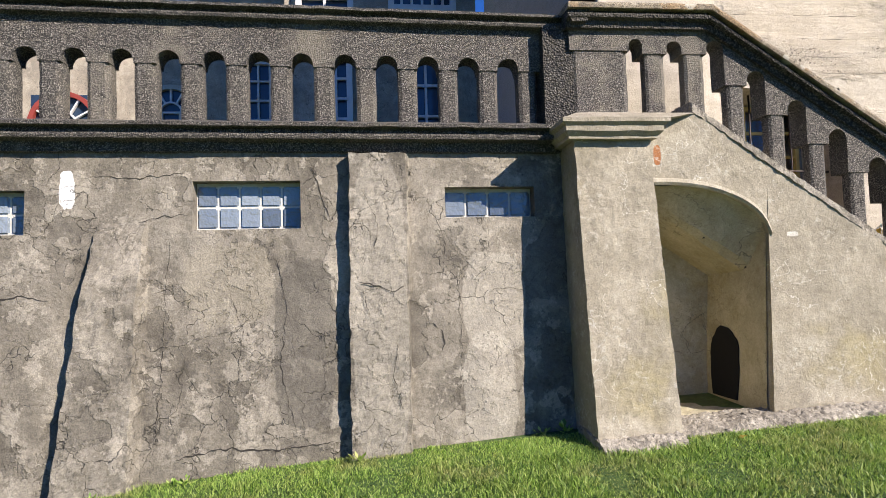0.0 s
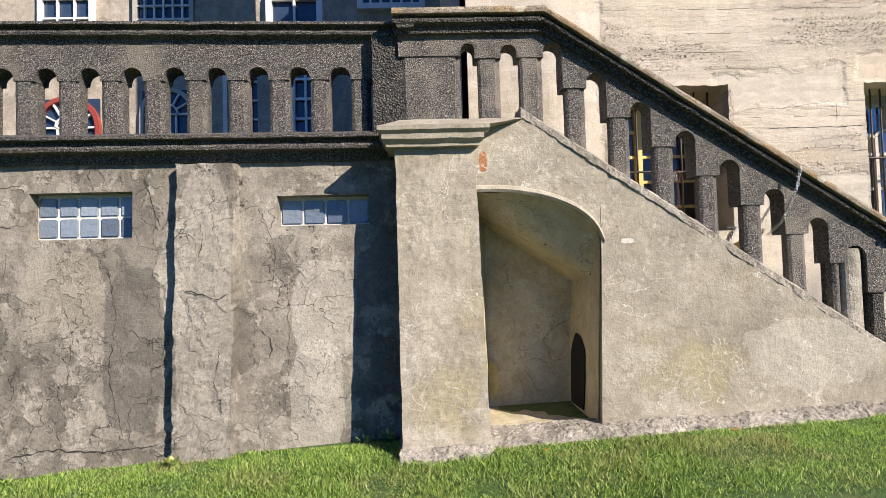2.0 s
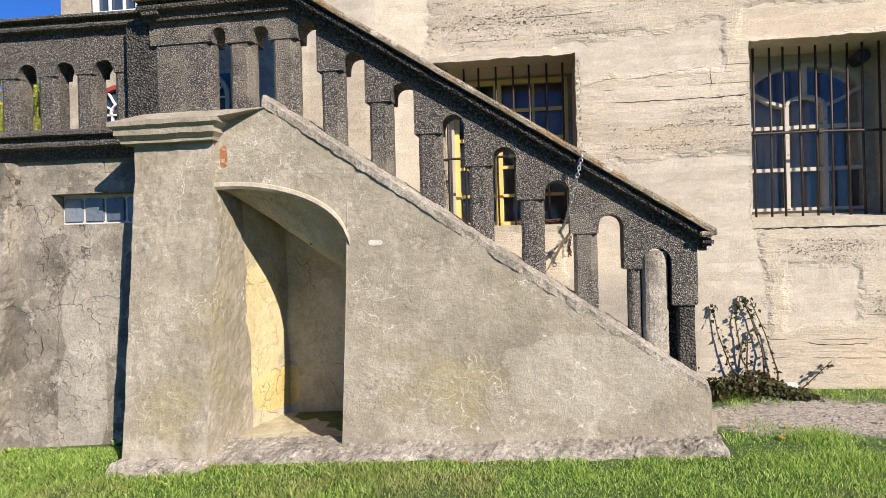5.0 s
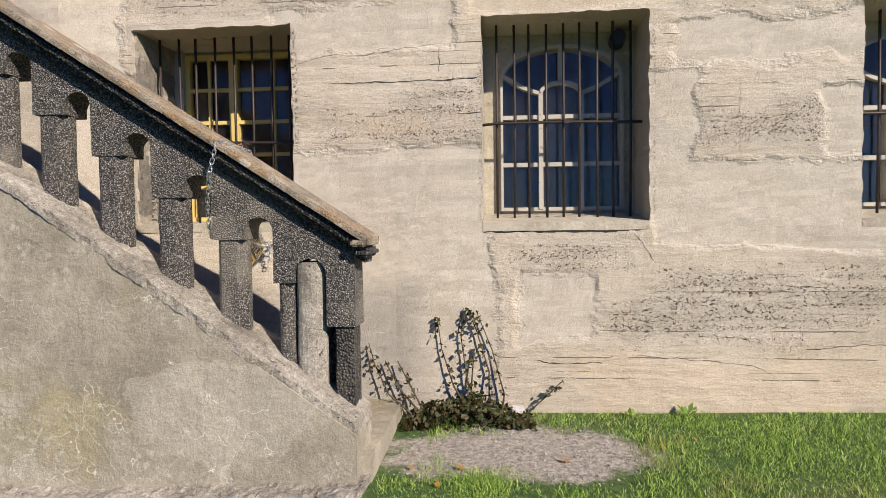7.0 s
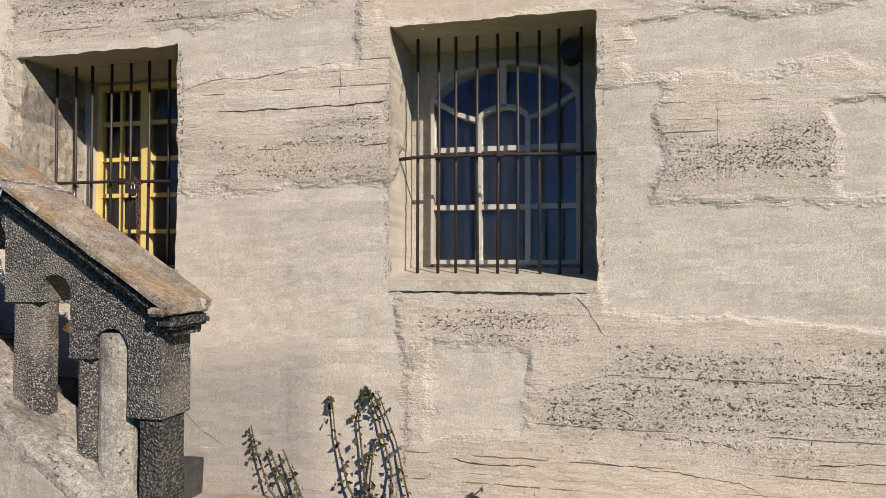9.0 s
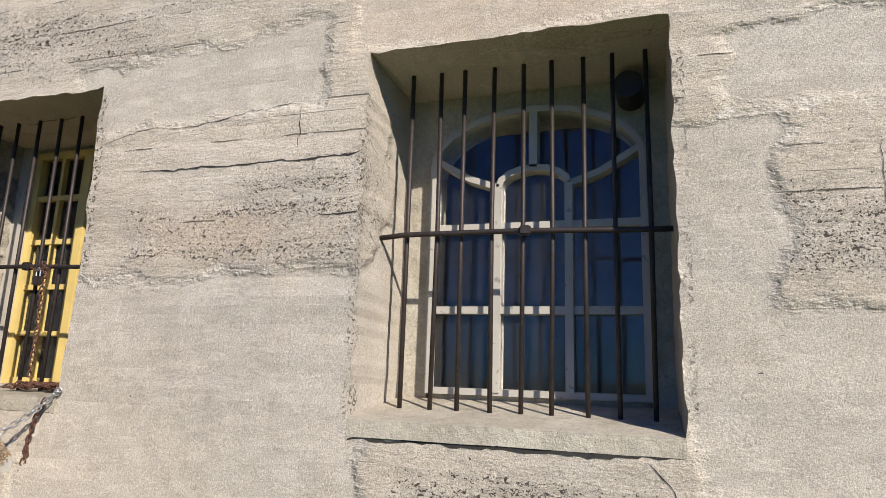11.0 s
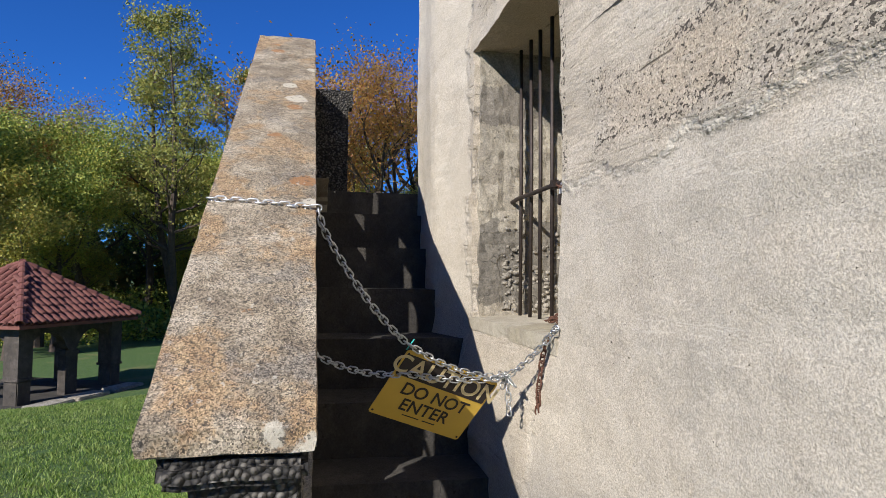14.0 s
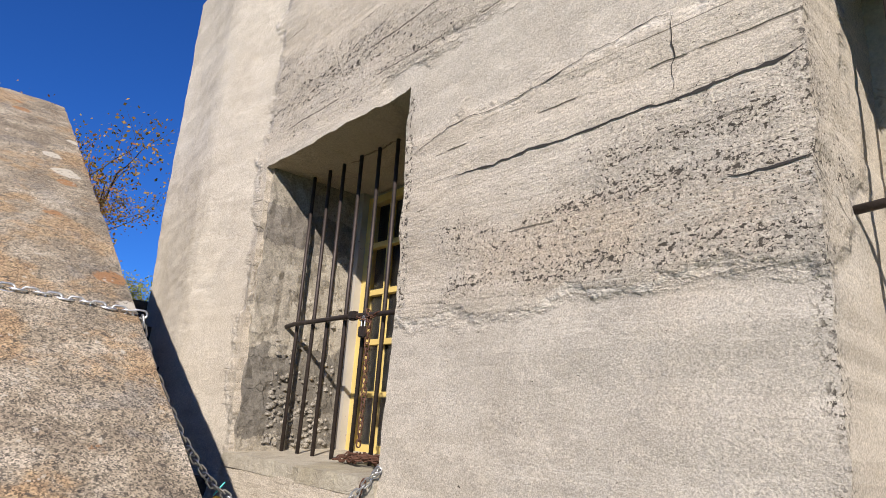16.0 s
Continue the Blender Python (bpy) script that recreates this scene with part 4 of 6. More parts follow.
for x in np.linspace(1.55, 5.37, 60):
    j = 0.03 * noise.noise(Vector((x * 6, 0, 0)))
    yb = 4.08 if x < 2.15 else 4.26
    gz = ground_z(x, 4.3)
    rings.append([(x, yb - 0.03 + j * 2, gz - 0.1), (x, yb + j * 2, gz + 0.02 + j * 1.3), (x, yb + 0.10, gz + 0.05 + j), (x, 4.6, gz + 0.07), (x, 4.6, gz - 0.1)])
loft(bm, rings)
finer(bm, 0.028, 4)
roughen(bm, 0.012, 9, 8)
roughen(bm, 0.010, 31, 5)
tagged(put("footing", bm, M_RUBBLE), "crumbled concrete footing along the stair wall", "footing", kind="structure")

# steps; all but the lowest wear the shade-darkened concrete
stairs = thing("stairs", "worn concrete stairs beside the tan wall, shade put into their dark tone", "stairs", kind="structure")
for i in range(9):
    z, x = ((2.29 - 0.2455 * i, 2.355 + 0.352 * i) if i < 7 else (0.64, 4.86) if i == 7 else (0.44, 5.385))
    bm = bmesh.new()
    x_back = 1.9 if i == 0 else x - 0.36 if i < 7 else x - 0.5 if i == 7 else 4.8
    box(bm, x_back, x, 4.56 if i == 8 else 4.78, 5.62, z - 0.25 if i < 5 else max(z - 0.5, -0.1), z)
    finer(bm, 0.12, 4)
    roughen(bm, 0.006, 5, i)
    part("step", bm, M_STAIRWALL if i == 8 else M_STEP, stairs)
bm = bmesh.new()
box(bm, -6.0, 1.95, 4.95, 19.0, 2.2, 2.46)
box(bm, 1.9, 2.2, 4.75, 19.0, 2.2, 2.458)
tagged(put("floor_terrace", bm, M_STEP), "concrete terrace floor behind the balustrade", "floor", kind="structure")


# ---- stair balustrade ----
def rail_z(x):
    return 3.31 - 0.64 * (max(x, 2.70) - 2.70)


stair_rail = thing("stair_balustrade", "dark exposed-aggregate concrete balustrade stepping down the stairs", "balustrade")
PROFILE = [(4.515, -0.004), (4.513, -0.022), (4.518, -0.045), (4.822, -0.045), (4.827, -0.022), (4.825, -0.004), (4.74, 0.0), (4.60, 0.0)]


def sweep(bm, xs, zf, prof, shift=0.0):
    loft(bm, [[(x, y + shift, zf(x) + dz) for y, dz in prof] for x in xs])
    for v in bm.verts:
        k = max(0.0, min(1.0, (5.4 - v.co.x) / 2.7))
        v.co.y -= (0.042 if v.co.y < 4.67 else 0.026) * k
        v.co.z += 0.015 * k
    return bm


bm = bmesh.new()
sweep(bm, [1.56] + list(np.arange(1.65, 2.70, 0.06)) + [2.70] + list(np.arange(2.76, 5.39, 0.06)) + [5.395], rail_z, PROFILE)
finer(bm, 0.075, 3)
roughen(bm, 0.0035, 16, 2)
part("rail", bm, M_LICHEN, stair_rail, "lichened coping with orange and white spots")
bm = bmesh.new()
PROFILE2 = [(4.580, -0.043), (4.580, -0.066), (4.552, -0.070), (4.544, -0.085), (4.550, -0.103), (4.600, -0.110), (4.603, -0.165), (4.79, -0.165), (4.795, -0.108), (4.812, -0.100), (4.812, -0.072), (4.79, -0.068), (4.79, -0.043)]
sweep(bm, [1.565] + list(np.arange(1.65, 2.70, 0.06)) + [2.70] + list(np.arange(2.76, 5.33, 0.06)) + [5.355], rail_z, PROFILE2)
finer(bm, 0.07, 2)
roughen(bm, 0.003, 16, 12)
part("moulding", bm, M_PEB_D, stair_rail, "pebbly underside moulding, shade put into its dark tone")
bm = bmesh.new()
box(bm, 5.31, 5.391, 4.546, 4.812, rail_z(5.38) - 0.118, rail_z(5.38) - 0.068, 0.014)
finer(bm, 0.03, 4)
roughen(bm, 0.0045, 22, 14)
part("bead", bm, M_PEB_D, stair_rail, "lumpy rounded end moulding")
bm = bmesh.new()
box(bm, 5.30, 5.378, 4.512, 4.826, rail_z(5.38) - 0.062, rail_z(5.38) - 0.030, 0.008)
finer(bm, 0.03, 4)
roughen(bm, 0.004, 24, 19)
part("lip", bm, M_LICHEN, stair_rail, "worn sandy lip under the coping")
BAL = [(2.205, 2.375, 2.98), (2.525, 2.70, 2.98)] + [(2.87 + 0.3355 * i, 3.025 + 0.3345 * i, 2.735 - 0.2325 * i) for i in range(6)] + [(4.883, 4.962, 1.34)]
ends = BAL + [(5.17, 5.29, 1.105)]
lower = [(1.60, 3.0), (2.075, 3.0)]
pz, px = 3.0, 2.075
for x0, x1, z in ends:
    r = (x0 - 0.025 - px) / 2
    c = px + r
    lower += [(px, pz)] + [(c - r * math.cos(radians(a)), pz + 0.045 + r * 0.95 * math.sin(radians(a))) for a in range(0, 181, 20)] + [(x0 - 0.025, z), (x1 + 0.005, z)]
    px, pz = x1 + 0.005, z
lower[-1] = (5.30, 1.105)
bm = bmesh.new()
pts = [q for k, q in enumerate(lower) if k == 0 or q != lower[k - 1]]
upright(bm, [q[0] + 0.0004 * k / len(pts) for k, q in enumerate(pts)], [q[1] for q in pts], lambda x: rail_z(x) - 0.11, 4.605, 4.80, 5)
roughen(bm, 0.004, 12, 7)
part("panel", bm, M_PEB, stair_rail, "arched aggregate panel")
for i, (x0, x1, z) in enumerate([(1.63, 2.07, 3.0)] + BAL):
    bm = bmesh.new()
    bz = min(2.47, stair_edge(x0)) - 0.1 if i > 1 else 2.42
    prism(bm, [(x0, 4.63), (x0 + 0.02, 4.615), (x1 - 0.045, 4.615), (x1, 4.66), (x1, 4.71), (x1 - 0.02, 4.735), (x0 + 0.03, 4.735), (x0, 4.71)], bz, z + 0.03)
    for v in bm.verts:
        v.co = Vector((v.co.x, v.co.z, v.co.y))
    finer(bm, 0.08, 4)
    roughen(bm, 0.004, 13, i)
    part("baluster", bm, M_PEB, stair_rail)
bm = bmesh.new()
prism(bm, [(5.05 + 0.08 * math.cos(radians(a)), 4.66 - 0.05 * math.sin(radians(a))) for a in range(0, 181, 20)] + [(4.97, 4.78), (5.13, 4.78)], 0.45, 1.45)
for v in bm.verts:
    v.co = Vector((v.co.x, v.co.z, v.co.y))
finer(bm, 0.1, 3)
roughen(bm, 0.004, 12, 33)
part("half_column", bm, M_RUBBLE, stair_rail, "rounded half column with yellow lichen")
bm = bmesh.new()
box(bm, 5.185, 5.285, 4.625, 4.79, 0.33, 1.2, 0.006)
finer(bm, 0.08, 4)
roughen(bm, 0.005, 12, 41)
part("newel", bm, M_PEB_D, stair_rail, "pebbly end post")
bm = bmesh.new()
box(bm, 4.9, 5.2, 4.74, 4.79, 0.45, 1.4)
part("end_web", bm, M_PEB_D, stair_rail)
bm = bmesh.new()
loft(bm, [[(x, 4.480, stair_edge(x) - 0.012), (x, 4.482, stair_edge(x) + 0.045), (x, 4.54, stair_edge(x) + 0.075), (x, 4.82, stair_edge(x) + 0.08), (x, 4.82, stair_edge(x) - 0.1)] for x in np.linspace(2.5, 5.33, 45)])
finer(bm, 0.035, 4)
roughen(bm, 0.008, 15, 17)
roughen(bm, 0.006, 43, 7)
part("plinth", bm, M_RUBBLE, stair_rail, "rough sloping plinth")


# ---- retaining wall with its balustrade ----
def lean(bm):
    for v in bm.verts:
        v.co.y += 0.04 * (v.co.x - 1.2)
    return bm


G1, G2, G3 = (-1.205, -0.445, 1.685, 2.04), (0.63, 1.335, 1.75, 1.985), (-3.2, -2.31, 1.67, 1.98)
def ret_face(x, z):
    k = max(0.0, (2.25 - z) / 2.25)
    y = 4.80 - 0.13 * k ** 1.3 + 0.018 * noise.noise(Vector((x * 0.9, 2, z * 0.9))) + 0.008 * noise.noise(Vector((x * 4, 2, z * 4)))
    return y


bm = bmesh.new()
sheet_wall(bm, -6.0, 1.62, -0.6, 2.3, [G1, G2, G3], ret_face, 0.04, 0.28)
lean(bm)
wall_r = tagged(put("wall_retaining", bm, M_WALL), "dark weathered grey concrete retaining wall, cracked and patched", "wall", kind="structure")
bm = bmesh.new()
rings = []
for z in np.linspace(-0.1, 2.23, 26):
    k = (2.23 - z) / 2.3
    o = 0.012 * noise.noise(Vector((z * 5, 1, 1)))
    if z < 1.2:
        o -= 0.012
    rings.append([(-0.09 + o, 4.70 - 0.13 * k, z), (0.33 + o, 4.70 - 0.13 * k, z), (0.37 + o, 4.85, z), (-0.09 + o, 4.85, z)])
loft(bm, rings)
finer(bm, 0.04, 5)
roughen(bm, 0.009, 7, 5)
roughen(bm, 0.007, 21, 2)
lean(bm)
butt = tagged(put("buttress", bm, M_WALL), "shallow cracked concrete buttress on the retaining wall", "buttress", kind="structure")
BUTT = butt
bm = bmesh.new()
rings = []
for z in np.linspace(-0.5, 1.74, 26):
    o = 0.012 * noise.noise(Vector((z * 4, 3, 1)))
    xl, xr = -1.86 - 0.115 * (1.55 - z) + o, -1.47 - 0.03 * (1.55 - z) + o
    y = ret_face((xl + xr) / 2, z)
    f = y - 0.115 * max(0.02, min(1.0, (1.76 - z) / 0.45))
    rings.append([(xl, f, z), (xr - 0.06, f, z), (xr, y + 0.03, z), (xl, y + 0.03, z)])
loft(bm, rings)
finer(bm, 0.04, 5)
roughen(bm, 0.008, 7, 15)
roughen(bm, 0.007, 21, 8)
lean(bm)
tagged(put("buttress", bm, M_WALL), "low leaning buttress with a broken dark edge", "buttress", kind="structure")
bm = bmesh.new()
box(bm, -6.0, 1.62, 4.98, 5.1, -0.6, 2.3)
lean(bm)
tagged(put("wall_core", bm, M_ROOM), "dark space behind the glass block windows", "wall", kind="structure")


def wall_crack(pts, w, face, parent, shear=True):
    bm = bmesh.new()
    prev = None
    fine = []
    for (xa, za), (xb, zb) in zip(pts, pts[1:]):
        n = max(2, int(math.hypot(xb - xa, zb - za) / 0.018))
        fine += [(xa + (xb - xa) * i / n, za + (zb - za) * i / n) for i in range(n)]
    for k, (x, z) in enumerate(fine):
        x += 0.018 * noise.noise(Vector((x * 23, z * 23, 2)))
        z += 0.018 * noise.noise(Vector((x * 19, z * 19, 9)))
        h = w * (0.3 + abs(noise.noise(Vector((x * 13, z * 13, 4)))) * 1.8) * min(1, k / 6, (len(fine) - 1 - k) / 6)
        flat = abs(pts[-1][0] - pts[0][0]) > abs(pts[-1][1] - pts[0][1])
        dx, dz = (0, h) if flat else (h, 0)
        y = face(x, z) - 0.004
        a, b = bm.verts.new((x - dx, y, z - dz)), bm.verts.new((x + dx, y, z + dz))
        if prev:
            bm.faces.new((prev[0], a, b, prev[1]))
        prev = (a, b)
    if shear:
        lean(bm)
    part("crack", bm, M_CRACK, parent)


for pts, w in (([(-1.95, 1.72), (-1.7, 1.70), (-1.45, 1.78), (-1.2, 1.80)], 0.004), ([(-0.62, 1.5), (-0.55, 1.1), (-0.6, 0.7), (-0.48, 0.2)], 0.003), ([(0.44, 1.0), (0.56, 0.92), (0.6, 0.8), (0.5, 0.72)], 0.005),
               ([(-1.3, 0.1), (-1.0, 0.16), (-0.6, 0.12), (-0.2, 0.16)], 0.006), ([(0.5, 1.9), (0.62, 1.55), (0.58, 1.2)], 0.0015), ([(-1.25, 2.1), (-1.6, 2.06), (-1.9, 2.08)], 0.004), ([(-0.38, 2.2), (-0.3, 1.95), (-0.22, 1.7)], 0.003),
               ([(-1.35, 1.66), (-1.38, 1.2), (-1.4, 0.6), (-1.45, 0.05)], 0.002), ([(-0.95, 1.25), (-0.85, 0.95), (-0.9, 0.6)], 0.002), ([(0.7, 1.35), (0.72, 0.9), (0.68, 0.3)], 0.0015), ([(-2.6, 1.2), (-2.3, 1.25), (-2.1, 1.2)], 0.006)):
    wall_crack(pts, w, ret_face, wall_r)


for pts, w in (([(-0.05, 1.28), (0.08, 1.26), (0.2, 1.20), (0.33, 1.25)], 0.007), ([(0.0, 1.26), (0.02, 1.1), (0.06, 0.95)], 0.003), ([(0.25, 0.9), (0.2, 0.6), (0.28, 0.3)], 0.003), ([(-0.02, 2.0), (0.12, 1.7), (0.06, 1.4)], 0.002)):
    wall_crack(pts, w, lambda x, z: 4.70 - 0.13 * (2.23 - z) / 2.3 - 0.008, BUTT)


def block_window(name, g, cols, rows):
    ob = thing(name, "glass block window with white mortar joints set deep in grey wall", "window", kind="structure")
    w, h = (g[1] - g[0]) / cols, (g[3] - 0.02 - g[2] - 0.012) / rows
    bm = bmesh.new()
    yb = 4.80 - 0.02 + 0.13
    box(bm, g[0] - 0.02, g[1] + 0.02, yb + 0.012, yb + 0.09, g[2] - 0.02, g[3] + 0.02)
    lean(bm)
    part("mortar", bm, M_MORTAR, ob)
    for i in range(cols):
        for j in range(rows):
            bm = bmesh.new()
            x, z = g[0] + w * i, g[2] + 0.012 + h * j
            box(bm, x + 0.007, x + w - 0.007, yb, yb + 0.05, z + 0.007, z + h - 0.007, 0.010)
            lean(bm)
            part("glass_block", bm, M_BLOCK, ob)
    return ob


block_window("window_4", G1, 5, 2)
block_window("window_5", G2, 4, 1)
block_window("window_6", G3, 6, 2)

ter = thing("terrace_balustrade", "dark exposed-aggregate balustrade with round-headed openings on the terrace edge", "balustrade")
CORNICE = [(4.62, 2.43), (4.62, 2.405), (4.69, 2.398), (4.69, 2.37), (4.662, 2.362), (4.655, 2.345), (4.662, 2.325), (4.75, 2.315), (4.76, 2.25), (4.85, 2.24), (5.0, 2.24), (5.0, 2.46), (4.70, 2.46)]
TOPRAIL = [(4.62, 3.285), (4.615, 3.262), (4.68, 3.256), (4.68, 3.232), (4.65, 3.226), (4.642, 3.212), (4.65, 3.196), (4.712, 3.188), (4.713, 3.145), (4.93, 3.145), (4.95, 3.21), (4.975, 3.24), (4.975, 3.285), (4.8, 3.295)]
xs = list(np.arange(-6.0, 1.6, 0.07)) + [1.6]
for nm, prof, mat, lb in (("cornice", CORNICE, M_PEB_M, "dark moulded cornice"), ("rail", TOPRAIL, M_PEB_M, "dark moulded top rail")):
    bm = bmesh.new()
    loft(bm, [[(x, y, z) for y, z in prof] for x in xs])
    roughen(bm, 0.006, 9, 5)
    lean(bm)
    part(nm, bm, mat, ter, lb)
centres = [1.298 - 0.3105 * k for k in range(22)]
low = [(1.60, 2.87)]
for c in centres:
    low += [(c + 0.075, 2.87), (c - 0.075, 2.87)]
    a0, a1 = c - 0.075, c - 0.2355
    mid, r = (a0 + a1) / 2, (a0 - a1) / 2
    low += [(mid + r * math.cos(radians(a)), 2.89 + r * 0.95 * math.sin(radians(a))) for a in range(0, 181, 20)]
bm = bmesh.new()
prism(bm, low + [(low[-1][0], 2.87), (low[-1][0], 3.19), (1.60, 3.19)], 4.715, 4.90)
lean(bm)
roughen(bm, 0.003, 14, 8)
part("panel", bm, M_PEB, ter, "arched aggregate panel")
for i, c in enumerate(centres):
    bm = bmesh.new()
    prism(bm, [(c - 0.072, 4.74), (c - 0.045, 4.722), (c + 0.045, 4.722), (c + 0.072, 4.76), (c + 0.072, 4.86), (c + 0.045, 4.895), (c - 0.045, 4.895), (c - 0.072, 4.86)], 2.42, 2.89)
    for v in bm.verts:
        v.co = Vector((v.co.x, v.co.z, v.co.y))
    finer(bm, 0.09, 3)
    roughen(bm, 0.004, 13, i + 50)
    lean(bm)
    part("baluster", bm, M_PEB, ter)
bm = bmesh.new()
box(bm, 1.40, 1.72, 4.63, 5.06, 2.42, 3.2)
finer(bm, 0.1, 3)
roughen(bm, 0.004, 12, 71)
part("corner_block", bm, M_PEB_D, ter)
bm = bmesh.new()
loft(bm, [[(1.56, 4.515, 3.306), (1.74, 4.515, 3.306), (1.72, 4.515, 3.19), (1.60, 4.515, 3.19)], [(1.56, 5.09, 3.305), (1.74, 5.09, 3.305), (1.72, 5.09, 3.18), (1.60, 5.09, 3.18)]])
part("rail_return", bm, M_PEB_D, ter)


# ---- wings of the building behind the terrace ----
def wing_window(name, x0, x1, z0, z1, y, cols, rows, frame_mat, arched, label):
    ob = thing(name, label, "window", kind="structure")
    bm = bmesh.new()
    if arched:
        cx, r = (x0 + x1) / 2, (x1 - x0) / 2
        line = [(x0, z0)] + arch_pts(cx, z1 - r, r, r, 14) + [(x1, z0), (x0, z0)]
    else:
        line = [(x0, z0), (x0, z1), (x1, z1), (x1, z0), (x0, z0)]
    bar_window(bm, line, 0.12, y - 0.08, y + 0.1)
    part("frame", bm, frame_mat, ob)
    top = z1 - (x1 - x0) / 2 if arched else z1
    for i in range(1, cols):
        bm = bmesh.new()
        x = x0 + (x1 - x0) * i / cols
        bar_window(bm, [(x, z0), (x, top)], 0.05, y - 0.05, y + 0.04)
        part("muntin", bm, M_WHITE, ob)
    for j in range(1, rows):
        bm = bmesh.new()
        z = z0 + (top - z0) * j / rows
        bar_window(bm, [(x0, z), (x1, z)], 0.05, y - 0.048, y + 0.038)
        part("muntin", bm, M_WHITE, ob)
    if arched:
        for a in (30, 60, 90, 120, 150):
            bm = bmesh.new()
            bar_window(bm, [(cx + 0.4 * r * math.cos(radians(a)), top + 0.4 * r * math.sin(radians(a))), (cx + r * math.cos(radians(a)), top + r * math.sin(radians(a)))], 0.045, y - 0.046, y + 0.036)
            part("spoke", bm, M_WHITE, ob)
        bm = bmesh.new()
        bar_window(bm, arch_pts(cx, top, 0.4 * r, 0.4 * r, 10), 0.045, y - 0.05, y + 0.04)
        bar_window(bm, [(x0, top), (x1, top)], 0.05, y - 0.05, y + 0.04)
        part("tracery", bm, M_WHITE, ob)
    bm = bmesh.new()
    box(bm, x0 - 0.02, x1 + 0.02, y + 0.06, y + 0.1, z0, z1)
    part("pane", bm, M_WINGGLASS, ob)
    return ob


M_WINGGLASS = plain("dark_window_glass", (0.03, 0.05, 0.085), 0.06, 0, 0.3, 2, 0.0005)
bm = bmesh.new()
box(bm, -9.9, -1.5, 17.5, 18.2, 0, 16)
box(bm, -9.9, -9.4, 18.2, 26, 0, 16)
tagged(put("wall_wing_far", bm, M_FACADE), "sunlit and shaded plaster wall of the far wing", "wall", kind="structure")
bm = bmesh.new()
box(bm, -1.6, 2.4, 13.0, 13.6, 0, 16)
box(bm, -1.6, -1.2, 13.6, 17.5, 0, 16)
tagged(put("wall_wing_near", bm, M_FACADE), "shaded grey plaster wall of the inner wing", "wall", kind="structure")
wing_window("window_7", -8.75, -7.1, 4.0, 6.5, 17.42, 3, 3, M_RED, True, "arched red-framed window with white glazing bars")
wing_window("window_8", -5.9, -4.5, 4.2, 6.7, 17.42, 3, 3, M_CREAM, True, "arched window with dark blue glass")
wing_window("window_9", -3.6, -2.55, 4.2, 7.4, 17.42, 3, 6, M_WHITE, False, "tall window with a white grid of bars")
wing_window("window_10", -8.65, -7.25, 8.2, 10.4, 17.42, 3, 4, M_WHITE, False, "white sash window with a grey blind")
wing_window("window_11", -6.05, -4.5, 8.3, 10.6, 17.42, 6, 6, M_CREAM, False, "many-paned window with bluish glass")
wing_window("window_12", -0.85, -0.3, 3.4, 5.9, 12.92, 2, 6, M_WHITE, False, "narrow window with white glazing bars")
wing_window("window_13", 0.9, 1.65, 3.4, 6.0, 12.92, 2, 4, M_WHITE, False, "dark window with white glazing bars")
wing_window("window_14", 0.6, 1.9, 7.0, 9.4, 12.92, 6, 6, M_WHITE, False, "many-paned white window")
wing_window("window_15", -1.3, -0.25, 6.4, 7.7, 12.92, 2, 1, M_WHITE, True, "fan-headed window with white bars")


# ---- caution sign and chains ----
def text_mesh(words, size, mat, name, parent, at, axis_x, axis_z, out):
    cu = bpy.data.curves.new(name, "FONT")
    cu.body, cu.size, cu.align_x, cu.align_y, cu.extrude, cu.offset = words, size, "CENTER", "CENTER", 0.0004, size * 0.012
    tmp = bpy.data.objects.new(name, cu)
    scene.collection.objects.link(tmp)
    me = bpy.data.meshes.new_from_object(tmp.evaluated_get(bpy.context.evaluated_depsgraph_get()))
    bpy.data.objects.remove(tmp)
    for v in me.vertices:
        v.co = at + axis_x * v.co.x * 0.92 + axis_z * v.co.y + out * (v.co.z + 0.0012)
    me.materials.clear()
    me.materials.append(mat)
    ob = new(name, me)
    ob.parent = parent
    return ob


TL, TR, BL = Vector((4.560, 5.120, 1.628)), Vector((4.480, 5.449, 1.498)), Vector((4.425, 5.062, 1.392))
ax, az = (TR - TL), (TL - BL)
W, H = ax.length, az.length
ax.normalize()
az = (az - ax * az.dot(ax)).normalized()
out = ax.cross(az).normalized()
if out.x < 0:
    out = -out
sign = thing("caution_sign", "yellow and black caution sign hanging askew from chains across the steps", "sign")
SO = TL


def on_sign(u, v, d=0.0):
    return SO + ax * (u * W) - az * (v * H) + out * d


def plate(name, u0, u1, v0, v1, mat, d, label="", rad=0.0):
    bm = bmesh.new()
    pts = []
    for cu, cv, a0 in ((u1 - rad, v0 + rad * W / H, 90), (u0 + rad, v0 + rad * W / H, 180), (u0 + rad, v1 - rad * W / H, 270), (u1 - rad, v1 - rad * W / H, 0)):
        for k in range(5) if rad else (2,):
            a = radians({90: 0, 180: 90, 270: 180, 0: 270}[a0] + 22.5 * k)
            pts.append((cu + rad * math.cos(a), cv - rad * W / H * math.sin(a)))
    f = [bm.verts.new(on_sign(u, v, d)) for u, v in pts]
    b = [bm.verts.new(on_sign(u, v, d - 0.0016)) for u, v in pts]
    bm.faces.new(f)
    bm.faces.new(b[::-1])
    for i in range(len(f)):
        bm.faces.new((f[i], b[i], b[(i + 1) % len(f)], f[(i + 1) % len(f)]))
    return part(name, bm, mat, sign, label)


